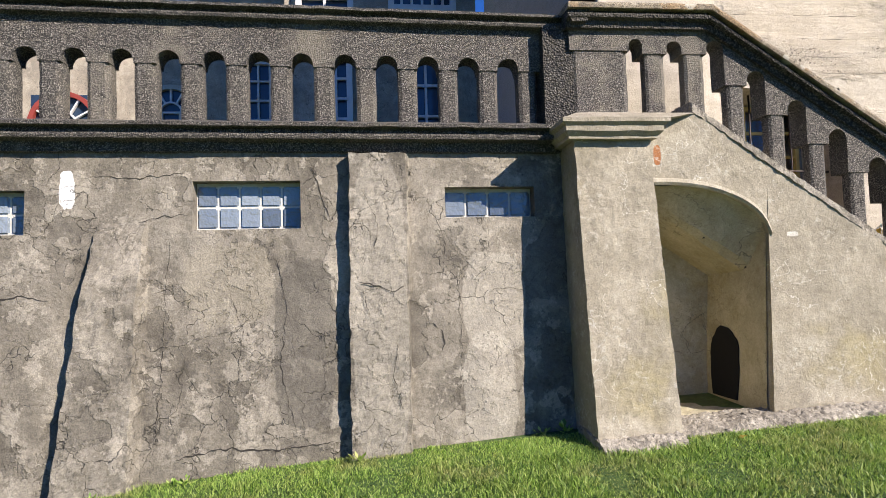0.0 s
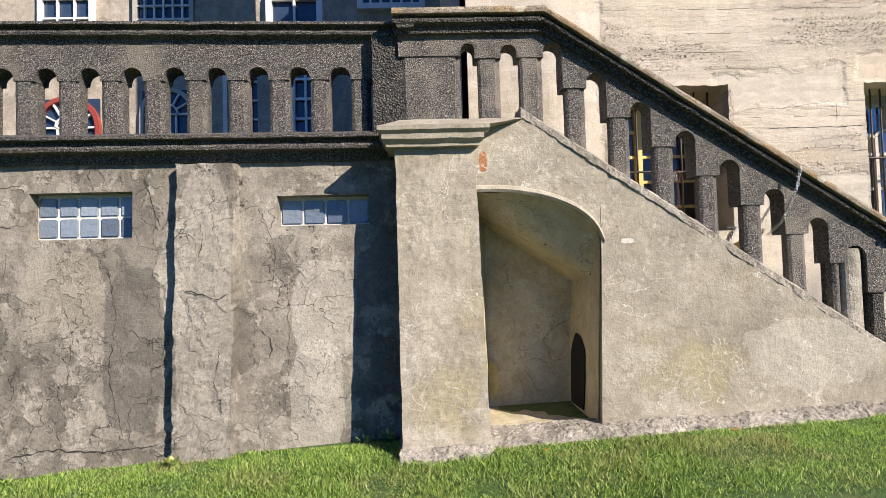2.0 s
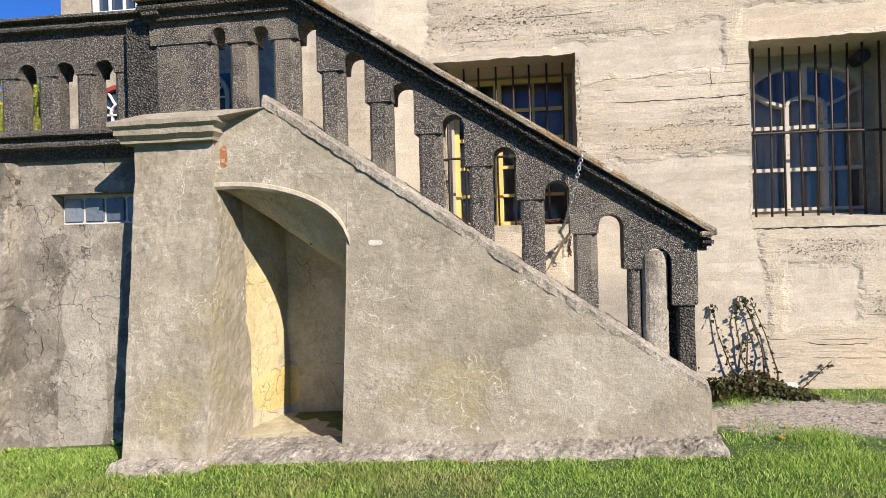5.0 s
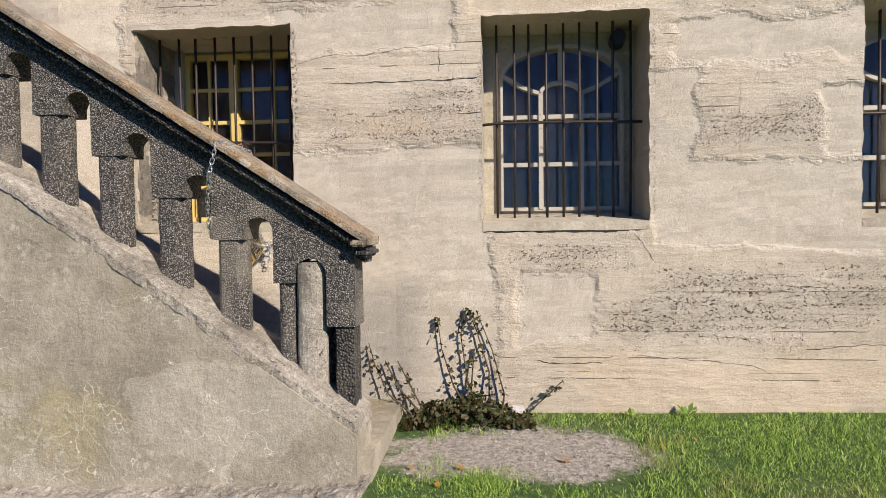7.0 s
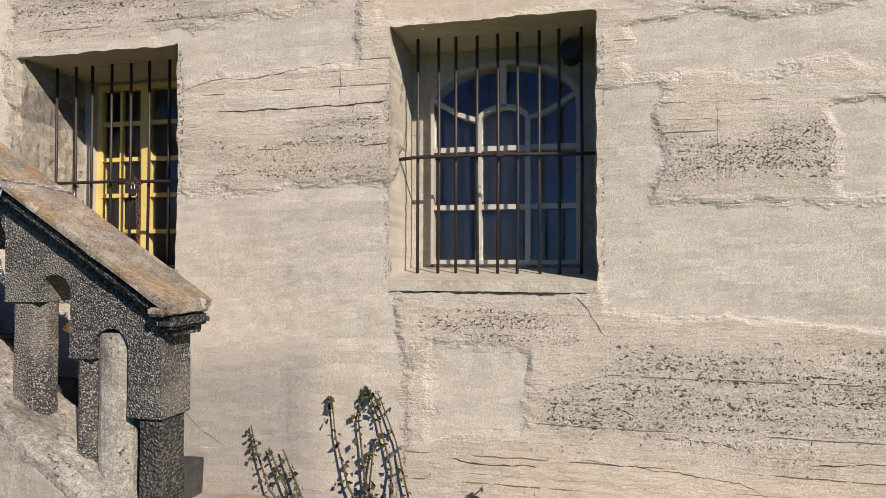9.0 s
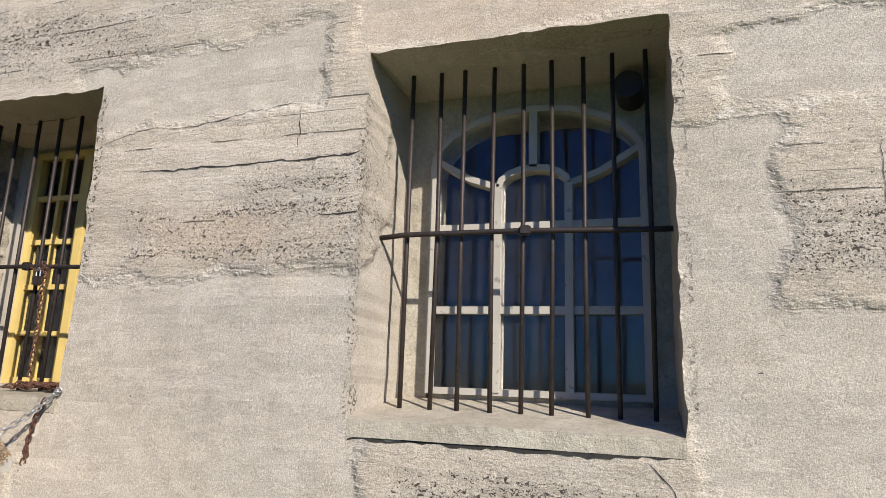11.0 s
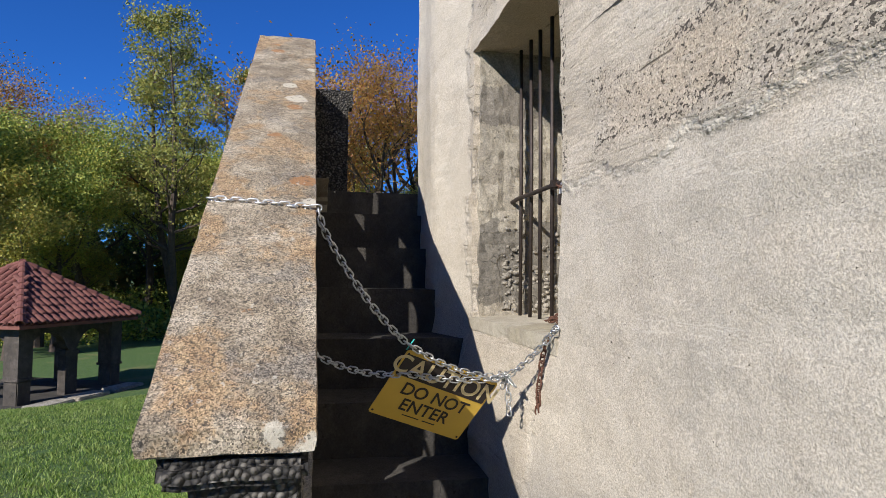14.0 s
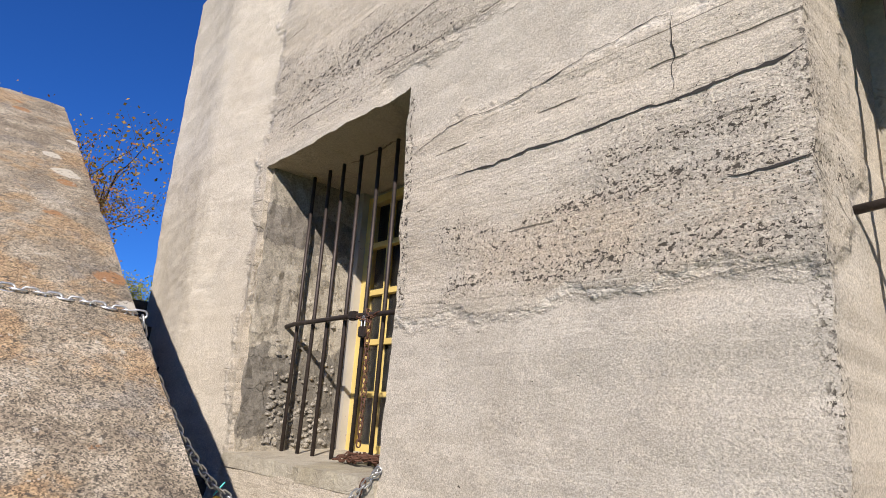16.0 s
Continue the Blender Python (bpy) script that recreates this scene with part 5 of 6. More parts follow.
plate("board", 0, 1, 0, 1, M_SIGN, 0.0, "yellow aluminium plate", 0.03)
plate("heading", 0.02, 0.98, 0.05, 0.36, M_BLACK, 0.0018, "black band", 0.015)
text_mesh("CAUTION", 0.098, M_SIGNLET, "lettering", sign, on_sign(0.5, 0.205, 0.002), ax, az, out)
text_mesh("DO NOT", 0.070, M_BLACK, "lettering", sign, on_sign(0.52, 0.52, 0.0), ax, az, out)
text_mesh("ENTER", 0.070, M_BLACK, "lettering", sign, on_sign(0.50, 0.745, 0.0), ax, az, out)
plate("small_print", 0.32, 0.50, 0.88, 0.892, M_BLACK, 0.0014)
plate("small_print", 0.54, 0.68, 0.88, 0.892, M_BLACK, 0.0014)
for u, v in ((0.03, 0.05), (0.97, 0.05), (0.03, 0.95), (0.97, 0.95)):
    bm = bmesh.new()
    c = on_sign(u, v, 0.001)
    tube(bm, [c - out * 0.002, c + out * 0.001], 0.004, 8)
    part("bolt_hole", bm, M_BLACK, sign)


def link_mesh(name, mat, length, thick):
    bm = bmesh.new()
    path = []
    r, h = length * 0.30, length * 0.5 - length * 0.30
    for k in range(12):
        a = 2 * math.pi * k / 12
        path.append(Vector((r * math.cos(a), 0, r * math.sin(a) + (h if math.sin(a) >= 0 else -h))))
    rows = []
    for k in range(12):
        d = (path[(k + 1) % 12] - path[k - 1]).normalized()
        u, v = Vector((0, 1, 0)), d.cross(Vector((0, 1, 0)))
        rows.append([path[k] + u * (thick * math.cos(b)) + v * (thick * math.sin(b)) for b in (0, 1.05, 2.09, 3.14, 4.19, 5.24)])
    loft(bm, rows + [rows[0]], caps=False)
    bmesh.ops.remove_doubles(bm, verts=bm.verts, dist=1e-5)
    me = bpy.data.meshes.new(name)
    bm.to_mesh(me)
    bm.free()
    me.polygons.foreach_set("use_smooth", [True] * len(me.polygons))
    me.materials.append(mat)
    return me


LINK = link_mesh("link", M_CHAIN, 0.034, 0.0028)
RLINK = link_mesh("link", M_RUST, 0.030, 0.003)


def hang(a, b, sag, n=24):
    a, b = Vector(a), Vector(b)
    return [a.lerp(b, i / n) - Vector((0, 0, sag * 4 * (i / n) * (1 - i / n))) for i in range(n + 1)]


def chain(label, lines, me, pitch, group="chains"):
    ob = thing("chain", label, "chain", group)
    for line in lines:
        line = [Vector(p) for p in line]
        seg = [(b - a).length for a, b in zip(line, line[1:])]
        total, k = sum(seg), 0
        while k * pitch < total:
            d, i = k * pitch, 0
            while i < len(seg) - 1 and d > seg[i]:
                d -= seg[i]
                i += 1
            way = (line[i + 1] - line[i]).normalized()
            lk = new("link", me)
            lk.parent = ob
            q = way.to_track_quat("Z", "Y")
            lk.matrix_basis = Matrix.Translation(line[i] + way * d) @ q.to_matrix().to_4x4() @ Matrix.Rotation(radians(90) * (k % 2) + 0.3 * math.sin(k * 1.7), 4, "Z")
            k += 1
    return ob


def rz(x):
    return rail_z(x) + 0.008


KNOT = (4.50, 5.47, 1.525)
RING = (4.655, 5.585, 1.695)
chain("galvanised chain looped over the coping and hung across the steps", [
    [(4.60, 4.505, rz(4.60) - 0.05), (4.62, 4.512, rz(4.62)), (4.635, 4.66, rz(4.635)), (4.655, 4.825, rz(4.655)), (4.652, 4.838, rz(4.65) - 0.06)],
    [(4.60, 4.505, rz(4.60) - 0.05), (4.57, 4.50, 1.93), (4.53, 4.55, 1.78), (4.50, 4.62, 1.66), (4.46, 4.74, 1.58)],
    hang((4.652, 4.838, rz(4.65) - 0.06), (4.562, 5.125, 1.640), 0.035),
    hang((4.565, 5.13, 1.640), KNOT, 0.03),
], LINK, 0.0235)
chain("galvanised chain tied round a baluster and hung across the steps", [
    hang((4.46, 4.80, 1.62), (4.52, 5.12, 1.545), 0.03),
    hang((4.52, 5.12, 1.545), (4.52, 5.44, 1.522), 0.012),
    [(4.52, 5.44, 1.522), KNOT],
], LINK, 0.0235)
chain("galvanised chain from the knot to the window sill, one end dangling", [
    hang(KNOT, RING, 0.015, 10), [RING, (4.60, 5.63, 1.70), (4.63, 5.70, 1.69)],
    [KNOT, (4.505, 5.475, 1.47), (4.508, 5.478, 1.40)],
    [(4.49, 5.46, 1.53), (4.515, 5.49, 1.50), (4.485, 5.48, 1.515), (4.51, 5.45, 1.49)],
], LINK, 0.0235)
chain("dark rusty chain end dangling from the sill edge", [
    [(4.60, 5.575, 1.655), (4.575, 5.57, 1.58), (4.56, 5.565, 1.49), (4.555, 5.562, 1.40)], [(4.56, 5.565, 1.47), (4.575, 5.57, 1.38)],
], RLINK, 0.022)
pile = []
for k in range(90):
    a = k * 0.7
    pile.append((4.33 + 0.16 * math.sin(a * 0.37) + 0.03 * math.cos(a), 5.80 + 0.05 * math.sin(a * 0.9), 1.69 + 0.012 * (1 + math.sin(a * 1.3))))
chain("heap of rusty chain lying on the window sill", [pile[::2]], RLINK, 0.026)
chain("rusty chain and padlock holding the window bars", [[(4.20, 5.81, 2.27), (4.23, 5.80, 2.22), (4.21, 5.81, 2.15), (4.215, 5.815, 1.95), (4.21, 5.815, 1.74)], [(4.10, 5.81, 2.26), (4.2, 5.80, 2.235), (4.28, 5.81, 2.265)]], RLINK, 0.022)
lock = thing("padlock", "small dark padlock hanging on the window crossbar", "padlock")
bm = bmesh.new()
box(bm, 4.165, 4.205, 5.79, 5.81, 2.165, 2.21, 0.004)
part("body", bm, M_IRON, lock)
bm = bmesh.new()
tube(bm, [(4.173, 5.80, 2.205), (4.173, 5.80, 2.24), (4.185, 5.80, 2.252), (4.197, 5.80, 2.24), (4.197, 5.80, 2.205)], 0.004, 8)
part("shackle", bm, M_CHAIN, lock)


# ---- creeper at the foot of the wall ----
def leaf(bm, at, size, rng):
    d = Vector((rng.gauss(0, 1), -abs(rng.gauss(0.8, 0.6)), rng.gauss(0, 1))).normalized()
    u = d.cross(Vector((0.2, 0.3, 1))).normalized()
    v = d.cross(u)
    a = rng.uniform(0, 6.28)
    u, v = u * math.cos(a) + v * math.sin(a), v * math.cos(a) - u * math.sin(a)
    s = size * rng.uniform(0.6, 1.2)
    pts = [at - v * s * 0.5, at + u * s * 0.38 - v * s * 0.05 + d * s * 0.1, at + v * s * 0.55, at - u * s * 0.38 - v * s * 0.05 + d * s * 0.1]
    bm.faces.new([bm.verts.new(p) for p in pts])


creeper = thing("creeper", "straggling dark green creeper with bare stems at the wall foot", "creeper")
rng = random.Random(4)
crown = bmesh.new()
STEMS = [[(5.92, 5.50, 0.30), (5.74, 5.55, 0.55), (5.66, 5.57, 0.80), (5.63, 5.58, 1.02)],
         [(5.95, 5.50, 0.30), (5.83, 5.56, 0.60), (5.79, 5.57, 0.90), (5.83, 5.57, 1.075), (5.88, 5.56, 1.03)],
         [(5.98, 5.50, 0.30), (5.98, 5.56, 0.65), (5.90, 5.57, 0.92), (5.84, 5.57, 1.07)],
         [(6.05, 5.48, 0.30), (6.08, 5.55, 0.50), (6.00, 5.57, 0.80), (5.90, 5.57, 1.05)],
         [(6.05, 5.46, 0.28), (6.20, 5.50, 0.36), (6.36, 5.53, 0.50), (6.46, 5.55, 0.59)],
         [(5.55, 5.48, 0.30), (5.30, 5.52, 0.50), (5.20, 5.55, 0.70), (5.16, 5.56, 0.84)],
         [(5.60, 5.48, 0.30), (5.38, 5.54, 0.52), (5.27, 5.56, 0.72)],
         [(5.60, 5.46, 0.30), (5.48, 5.52, 0.50), (5.36, 5.55, 0.72)],
         [(5.88, 5.48, 0.30), (5.86, 5.55, 0.55), (5.88, 5.57, 0.8)]]
for st in STEMS:
    bm = bmesh.new()
    tube(bm, st, [0.008, 0.006, 0.0045, 0.003, 0.002][:len(st)], 6)
    part("stem", bm, M_BARK, creeper)
    for (a, b) in zip(st, st[1:]):
        for k in range(13):
            q = Vector(a).lerp(Vector(b), rng.random())
            leaf(crown, q + Vector((rng.gauss(0, 0.016), -abs(rng.gauss(0, 0.02)), rng.gauss(0, 0.012))), 0.036, rng)
for k in range(1500):
    u = rng.random()
    x = 5.42 + 0.85 * u
    top = 0.30 + 0.20 * math.sin(math.pi * u) * (0.7 + 0.5 * noise.noise(Vector((x * 5, 0, 0)))) + 0.06
    leaf(crown, Vector((x, rng.uniform(5.25, 5.58), rng.uniform(ground_z(x, 5.4), top))), 0.042, rng)
part("foliage", crown, M_IVY, creeper)


# ---- gazebo ----
GZ = -1.0
gaz = thing("gazebo", "open concrete gazebo with arches and a red clay tile hip roof", "gazebo")
gaz.matrix_basis = pose(-10.4, -2.1, GZ, 0, 0, -23) @ Matrix.Diagonal((1.2, 1.2, 1.14, 1))


def gpart(name, bm, mat, label=""):
    return part(name, bm, mat, gaz, label)


S = 1.15
for sx in (-1, 1):
    for sy in (-1, 1):
        bm = bmesh.new()
        box(bm, sx * S - 0.15, sx * S + 0.15, sy * S - 0.15, sy * S + 0.15, 0.0, 0.5, 0.015)
        box(bm, sx * S - 0.18, sx * S + 0.18, sy * S - 0.18, sy * S + 0.18, 0.5, 0.56, 0.01)
        box(bm, sx * S - 0.155, sx * S + 0.155, sy * S - 0.155, sy * S + 0.155, 0.56, 1.5)
        gpart("pillar", bm, M_GAZ)
for k in range(4):
    bm = bmesh.new()
    xs = list(np.linspace(-S + 0.1, S - 0.1, 31))

    def under(x):
        b = [(-S + 0.1, -0.13), (0.13, S - 0.1)]
        for a, c in b:
            if a <= x <= c:
                m, r = (a + c) / 2, (c - a) / 2
                return 0.95 + 0.42 * math.sqrt(max(0.0, 1 - ((x - m) / r) ** 2))
        return 0.95
    upright(bm, xs, under, lambda x: 1.5, -S - 0.09, -S + 0.09, 2)
    box(bm, -0.15, 0.15, -S - 0.088, -S + 0.088, 0.0, 0.97)
    box(bm, -0.19, 0.19, -S - 0.11, -S + 0.11, 0.86, 0.94, 0.01)
    bmesh.ops.rotate(bm, verts=bm.verts, matrix=Matrix.Rotation(radians(90 * k), 3, "Z"))
    gpart("arch", bm, M_GAZ)
bm = bmesh.new()
box(bm, -S - 0.35, S + 0.35, -S - 0.35, S + 0.35, -0.3, 0.06, 0.02)
gpart("platform", bm, M_STEP)
for x in (-0.9, 0.1, 1.0):
    bm = bmesh.new()
    box(bm, x - 0.4, x + 0.42, S + 0.36, S + 0.75, -0.2, 0.10, 0.02)
    gpart("stone_slab", bm, M_RUBBLE)
E2, PK = S + 0.38, 2.70
bm = bmesh.new()
base = [bm.verts.new((sx * E2, sy * E2, 1.5)) for sx, sy in ((-1, -1), (1, -1), (1, 1), (-1, 1))]
lid = [bm.verts.new((sx * E2, sy * E2, 1.56)) for sx, sy in ((-1, -1), (1, -1), (1, 1), (-1, 1))]
peak = bm.verts.new((0, 0, PK - 0.05))
bm.faces.new(base)
for i in range(4):
    bm.faces.new((base[i], base[(i + 1) % 4], lid[(i + 1) % 4], lid[i]))
    bm.faces.new((lid[i], lid[(i + 1) % 4], peak))
roof = gpart("roof", bm, M_TILE)


def tile_mesh():
    bm = bmesh.new()
    rings = []
    for y, r, z in ((0.0, 0.062, 0.0), (0.02, 0.064, 0.006), (0.26, 0.048, 0.0)):
        arc = [(r * math.cos(radians(a)), y, z + r * math.sin(radians(a))) for a in range(0, 181, 30)]
        inner = [((r - 0.012) * math.cos(radians(a)), y, z + (r - 0.012) * math.sin(radians(a))) for a in range(180, -1, -30)]
        rings.append(arc + inner)
    loft(bm, rings)
    me = bpy.data.meshes.new("tile")
    bmesh.ops.recalc_face_normals(bm, faces=bm.faces)
    bm.to_mesh(me)
    bm.free()
    me.materials.append(M_TILE)
    return me


TILE = tile_mesh()
slope = math.atan2(PK - 1.56, E2)
run = math.hypot(PK - 1.56, E2)
for k in (0, 1, 2):
    for j in range(8):
        d = j * 0.235
        half = E2 * (1 - d / run) - 0.05
        n = int(half / 0.175)
        for i in range(-n, n + 1):
            t = new("tile", TILE)
            t.parent = roof
            m = Matrix.Rotation(radians(90 * k), 4, "Z") @ Matrix.Translation((i * 0.175, -E2 - 0.03, 1.575)) @ Matrix.Rotation(slope, 4, "X") @ Matrix.Translation((0.006 * math.sin(i * 3 + j), d, 0.006 * math.sin(i * 5 + j * 2))) @ Matrix.Scale(1.22, 4)
            t.matrix_basis = m
for k in range(4):
    for j in range(10):
        t = new("tile", TILE)
        t.parent = roof
        f0 = 1 - j / 10
        t.matrix_basis = Matrix.Rotation(radians(90 * k + 45), 4, "Z") @ Matrix.Translation((0, -E2 * 1.414 * f0 - 0.03, 1.60 + (PK - 1.56) * (1 - f0))) @ Matrix.Rotation(math.atan2(PK - 1.56, E2 * 1.414), 4, "X") @ Matrix.Scale(1.35, 4)

# ---- lamp post ----
post = thing("lamp_post", "tall grey lamp post on a white round concrete base", "lamp post")
px, py = -22.3, 2.5
gz = ground_z(px, py)
bm = bmesh.new()
tube(bm, [(px, py, gz - 0.1), (px, py, gz + 0.55)], 0.33, 20)
part("base", bm, M_WHITE, post, "white concrete base", smooth=False)
bm = bmesh.new()
tube(bm, [(px, py, gz + 0.5), (px, py, gz + 8.6)], [0.13, 0.09], 12)
part("pole", bm, M_POLE, post)
bm = bmesh.new()
box(bm, px - 0.25, px + 0.25, py - 0.22, py + 0.22, gz + 8.6, gz + 8.8, 0.03)
part("lamp_head", bm, M_BLACK, post, "dark lamp head")


# ---- trees ----
def tree_parts(seed, height, spread, leaves, size, fork=3, layered=False):
    rng = random.Random(seed)
    wood = bmesh.new()
    tips = []

    def limb(p, d, length, r, depth):
        pts, radii = [p], [r]
        n = 5
        for i in range(n):
            d = (d + Vector((rng.gauss(0, 0.12), rng.gauss(0, 0.12), rng.gauss(0.03, 0.08)))).normalized()
            p = p + d * (length / n)
            pts.append(p)
            radii.append(r * (1 - 0.55 * (i + 1) / n))
            if depth < 2 and i >= 1 or depth == 2 and i >= 2:
                tips.append((p, depth))
                if depth < 3 and (i >= 2 or depth > 0):
                    for _ in range(1 if depth else fork - 1):
                        a = rng.uniform(0, 6.28)
                        side = Vector((math.cos(a), math.sin(a), rng.uniform(0.15, 0.75))).normalized()
                        limb(p, (d * 0.45 + side * spread).normalized(), length * rng.uniform(0.42, 0.62), radii[-1] * 0.6, depth + 1)
            if depth >= 2:
                tips.append((p, depth))
        tube(wood, pts, radii, 6 if depth else 9)

    def spray(p, d, length, r, depth):
        """A side branch that sweeps out and up, with twigs on both sides."""
        n = 6
        pts, radii = [p], [r]
        for i in range(n):
            d = (d + Vector((rng.gauss(0, 0.16), rng.gauss(0, 0.16), rng.gauss(0.05, 0.10)))).normalized()
            p = p + d * (length / n)
            pts.append(p)
            radii.append(r * (1 - 0.8 * (i + 1) / n))
            if i >= 1 and depth < 2:
                for sgn in (-1, 1):
                    if rng.random() < 0.75:
                        side = d.cross(Vector((0, 0, 1))) * sgn
                        spray(p, (d * 0.6 + side * 0.7 + Vector((0, 0, rng.uniform(0, 0.35)))).normalized(), length * rng.uniform(0.28, 0.45), radii[-1] * 0.6, depth + 1)
            if depth and i >= 2:
                tips.append((p, 3))
        tips.append((p, 3))
        tube(wood, pts, radii, 5)

    if layered:
        for lead in range(2):
            p = Vector((0, 0, -0.3))
            a = rng.uniform(0, 6.28) + lead * 3.14
            d = Vector((math.cos(a) * 0.22, math.sin(a) * 0.22, 1)).normalized()
            pts, radii, n = [p], [height * 0.017], 16
            for i in range(n):
                d = (d + Vector((rng.gauss(0, 0.06), rng.gauss(0, 0.06), 0.06))).normalized()
                p = p + d * (height / n)
                pts.append(p)
                radii.append(height * 0.017 * (1 - 0.93 * (i + 1) / n))
                if i > 3:
                    for _ in range(2):
                        b = rng.uniform(0, 6.28)
                        out = Vector((math.cos(b), math.sin(b), rng.uniform(0.25, 0.8))).normalized()
                        spray(p, out, height * (0.10 + 0.15 * (1 - i / n)) * rng.uniform(0.7, 1.2), radii[-1] * 0.5, 0)
            tube(wood, pts, radii, 9)
    else:
        limb(Vector((0, 0, -0.3)), Vector((rng.gauss(0, 0.05), rng.gauss(0, 0.05), 1)), height * 0.72, height * 0.03, 0)
    ends = [t for t, d in tips if t.z > height * 0.22]
    rngl = random.Random(seed + 1)
    verts, faces = [], []
    loose, flat = (0.020, 0.4) if layered else (0.05, 0.7)
    for _ in range(leaves):
        c = ends[rngl.randrange(len(ends))]
        c = c + Vector((rngl.gauss(0, 1), rngl.gauss(0, 1), rngl.gauss(0, flat))) * height * loose
        s = size * rngl.uniform(0.5, 1.25)
        u = Vector((rngl.gauss(0, 1), rngl.gauss(0, 1), rngl.gauss(0, 1))).normalized()
        v = u.cross(Vector((rngl.gauss(0, 1), rngl.gauss(0, 1), rngl.gauss(0, 1)))).normalized()
        k = len(verts)
        verts += [c - u * s * 0.5, c + v * s * 0.32, c + u * s * 0.55, c - v * s * 0.32]
        faces.append((k, k + 1, k + 2, k + 3))
    me = bpy.data.meshes.new("crown")
    me.from_pydata(verts, [], faces)
    w = bpy.data.meshes.new("trunk")
    bmesh.ops.recalc_face_normals(wood, faces=wood.faces)
    wood.to_mesh(w)
    wood.free()
    w.materials.append(M_BARK)
    return w, me


def tree_kind(name, seed, height, spread, leaves, size, mat, label, fork=3, layered=False):
    w, c = tree_parts(seed, height, spread, leaves, size, fork, layered)
    c.materials.append(mat)
    ob = thing(name, label, "tree", "trees beyond the lawn")
    for nm, me in (("trunk", w), ("crown", c)):
        p = new(nm, me)
        p.parent = ob
    return ob


KINDS = [tree_kind("tree", 17, 20, 0.75, 26000, 0.19, M_LEAF_A, "tall airy tree with thinning yellow-green leaves", layered=True),
         tree_kind("tree", 23, 11, 0.95, 42000, 0.13, M_LEAF_G, "full green tree turning yellow in autumn"),
         tree_kind("tree", 37, 15, 0.85, 26000, 0.15, M_LEAF_O, "autumn tree with orange and brown leaves"),
         tree_kind("tree", 41, 17, 0.80, 2600, 0.26, M_LEAF_O, "nearly bare tree with a few rusty leaves"),
         tree_kind("tree", 59, 8, 1.0, 34000, 0.12, M_LEAF_Y, "low bushy tree with yellow-green leaves")]
SPOTS = [(0, -10.7, 36, 0.80, 60), (0, -6.5, 44, 0.8, 130), (2, -17.5, 40, 0.62, 130), (1, -21, 36, 0.95, 40), (1, -26, 33, 0.9, 200), (2, -19.0, 44, 0.8, 70), (4, -9.0, 40, 0.6, 20), (4, -5.5, 39, 0.8, 120),
         (1, -5, 42, 0.95, 60), (3, -2, 40, 0.95, 30), (4, 1, 38, 0.95, 250), (2, 5.5, 40, 0.92, 140), (3, 3.0, 46, 1.05, 80), (3, 8.0, 42, 0.95, 300), (1, 9.5, 46, 0.85, 10), (4, 12, 40, 1.0, 60),
         (4, -23, 30, 0.7, 0), (4, -29, 31, 0.9, 90), (1, -33, 35, 1.0, 160), (2, -30, 40, 0.8, 220), (4, -19.5, 40, 0.6, 300), (1, -9, 48, 1.1, 330), (2, -24, 45, 0.9, 15), (0, -36, 42, 0.9, 77), (4, 5, 36, 0.7, 45),
         (1, -13.5, 46, 1.05, 222), (1, -18.5, 48, 1.1, 111), (4, -20, 33, 0.85, 33), (4, -4, 38, 0.9, 190), (1, 2.5, 50, 1.1, 290), (4, 8.5, 38, 0.8, 10)]
for n, (kind, azi, dist, size, turn) in enumerate(SPOTS):
    a = radians(azi)
    x, y = 6.55 - dist * math.cos(a), 4.8 + dist * math.sin(a)
    m = pose(x, y, ground_z(x, y), 0, 0, turn) @ Matrix.Scale(size, 4)
    ob = copy_thing(KINDS[kind], m)
    ob.matrix_basis = m
for (kind, x, y, size, turn) in ((1, -17, 27, 0.9, 20), (4, -14.5, 24, 0.9, 120), (2, -24, 33, 0.8, 60), (4, -20, 22, 1.0, 200), (1, -30, 28, 1.1, 210)):
    m = pose(x, y, ground_z(x, y), 0, 0, turn) @ Matrix.Scale(size, 4)
    ob = copy_thing(KINDS[kind], m)
    ob.matrix_basis = m
for ob in KINDS:
    for c in list(ob.children):
        bpy.data.objects.remove(c)
    bpy.data.objects.remove(ob)
rng = random.Random(9)
uv = []
for k in range(42000):
    a = radians(rng.uniform(-42, 16))
    d = rng.uniform(36, 54)
    x, y = 6.55 - d * math.cos(a), 4.8 + d * math.sin(a)
    top = 0.7 + 1.5 * (0.5 + noise.noise(Vector((x * 0.25, y * 0.25, 0)))) + (d - 36) * 0.12
    uv.append((x, y, ground_z(x, y) + rng.uniform(0, max(0.3, top))))
vs, fs = [], []
for c in uv:
    c = Vector(c)
    s = rng.uniform(0.12, 0.3)
    u = Vector((rng.gauss(0, 1), rng.gauss(0, 1), rng.gauss(0, 1))).normalized()
    v = u.cross(Vector((rng.gauss(0, 1), rng.gauss(0, 1), rng.gauss(0, 1)))).normalized()
    k = len(vs)
    vs += [c - u * s * 0.5, c + v * s * 0.35, c + u * s * 0.5, c - v * s * 0.35]
    fs.append((k, k + 1, k + 2, k + 3))
bvs, bfs = [], []
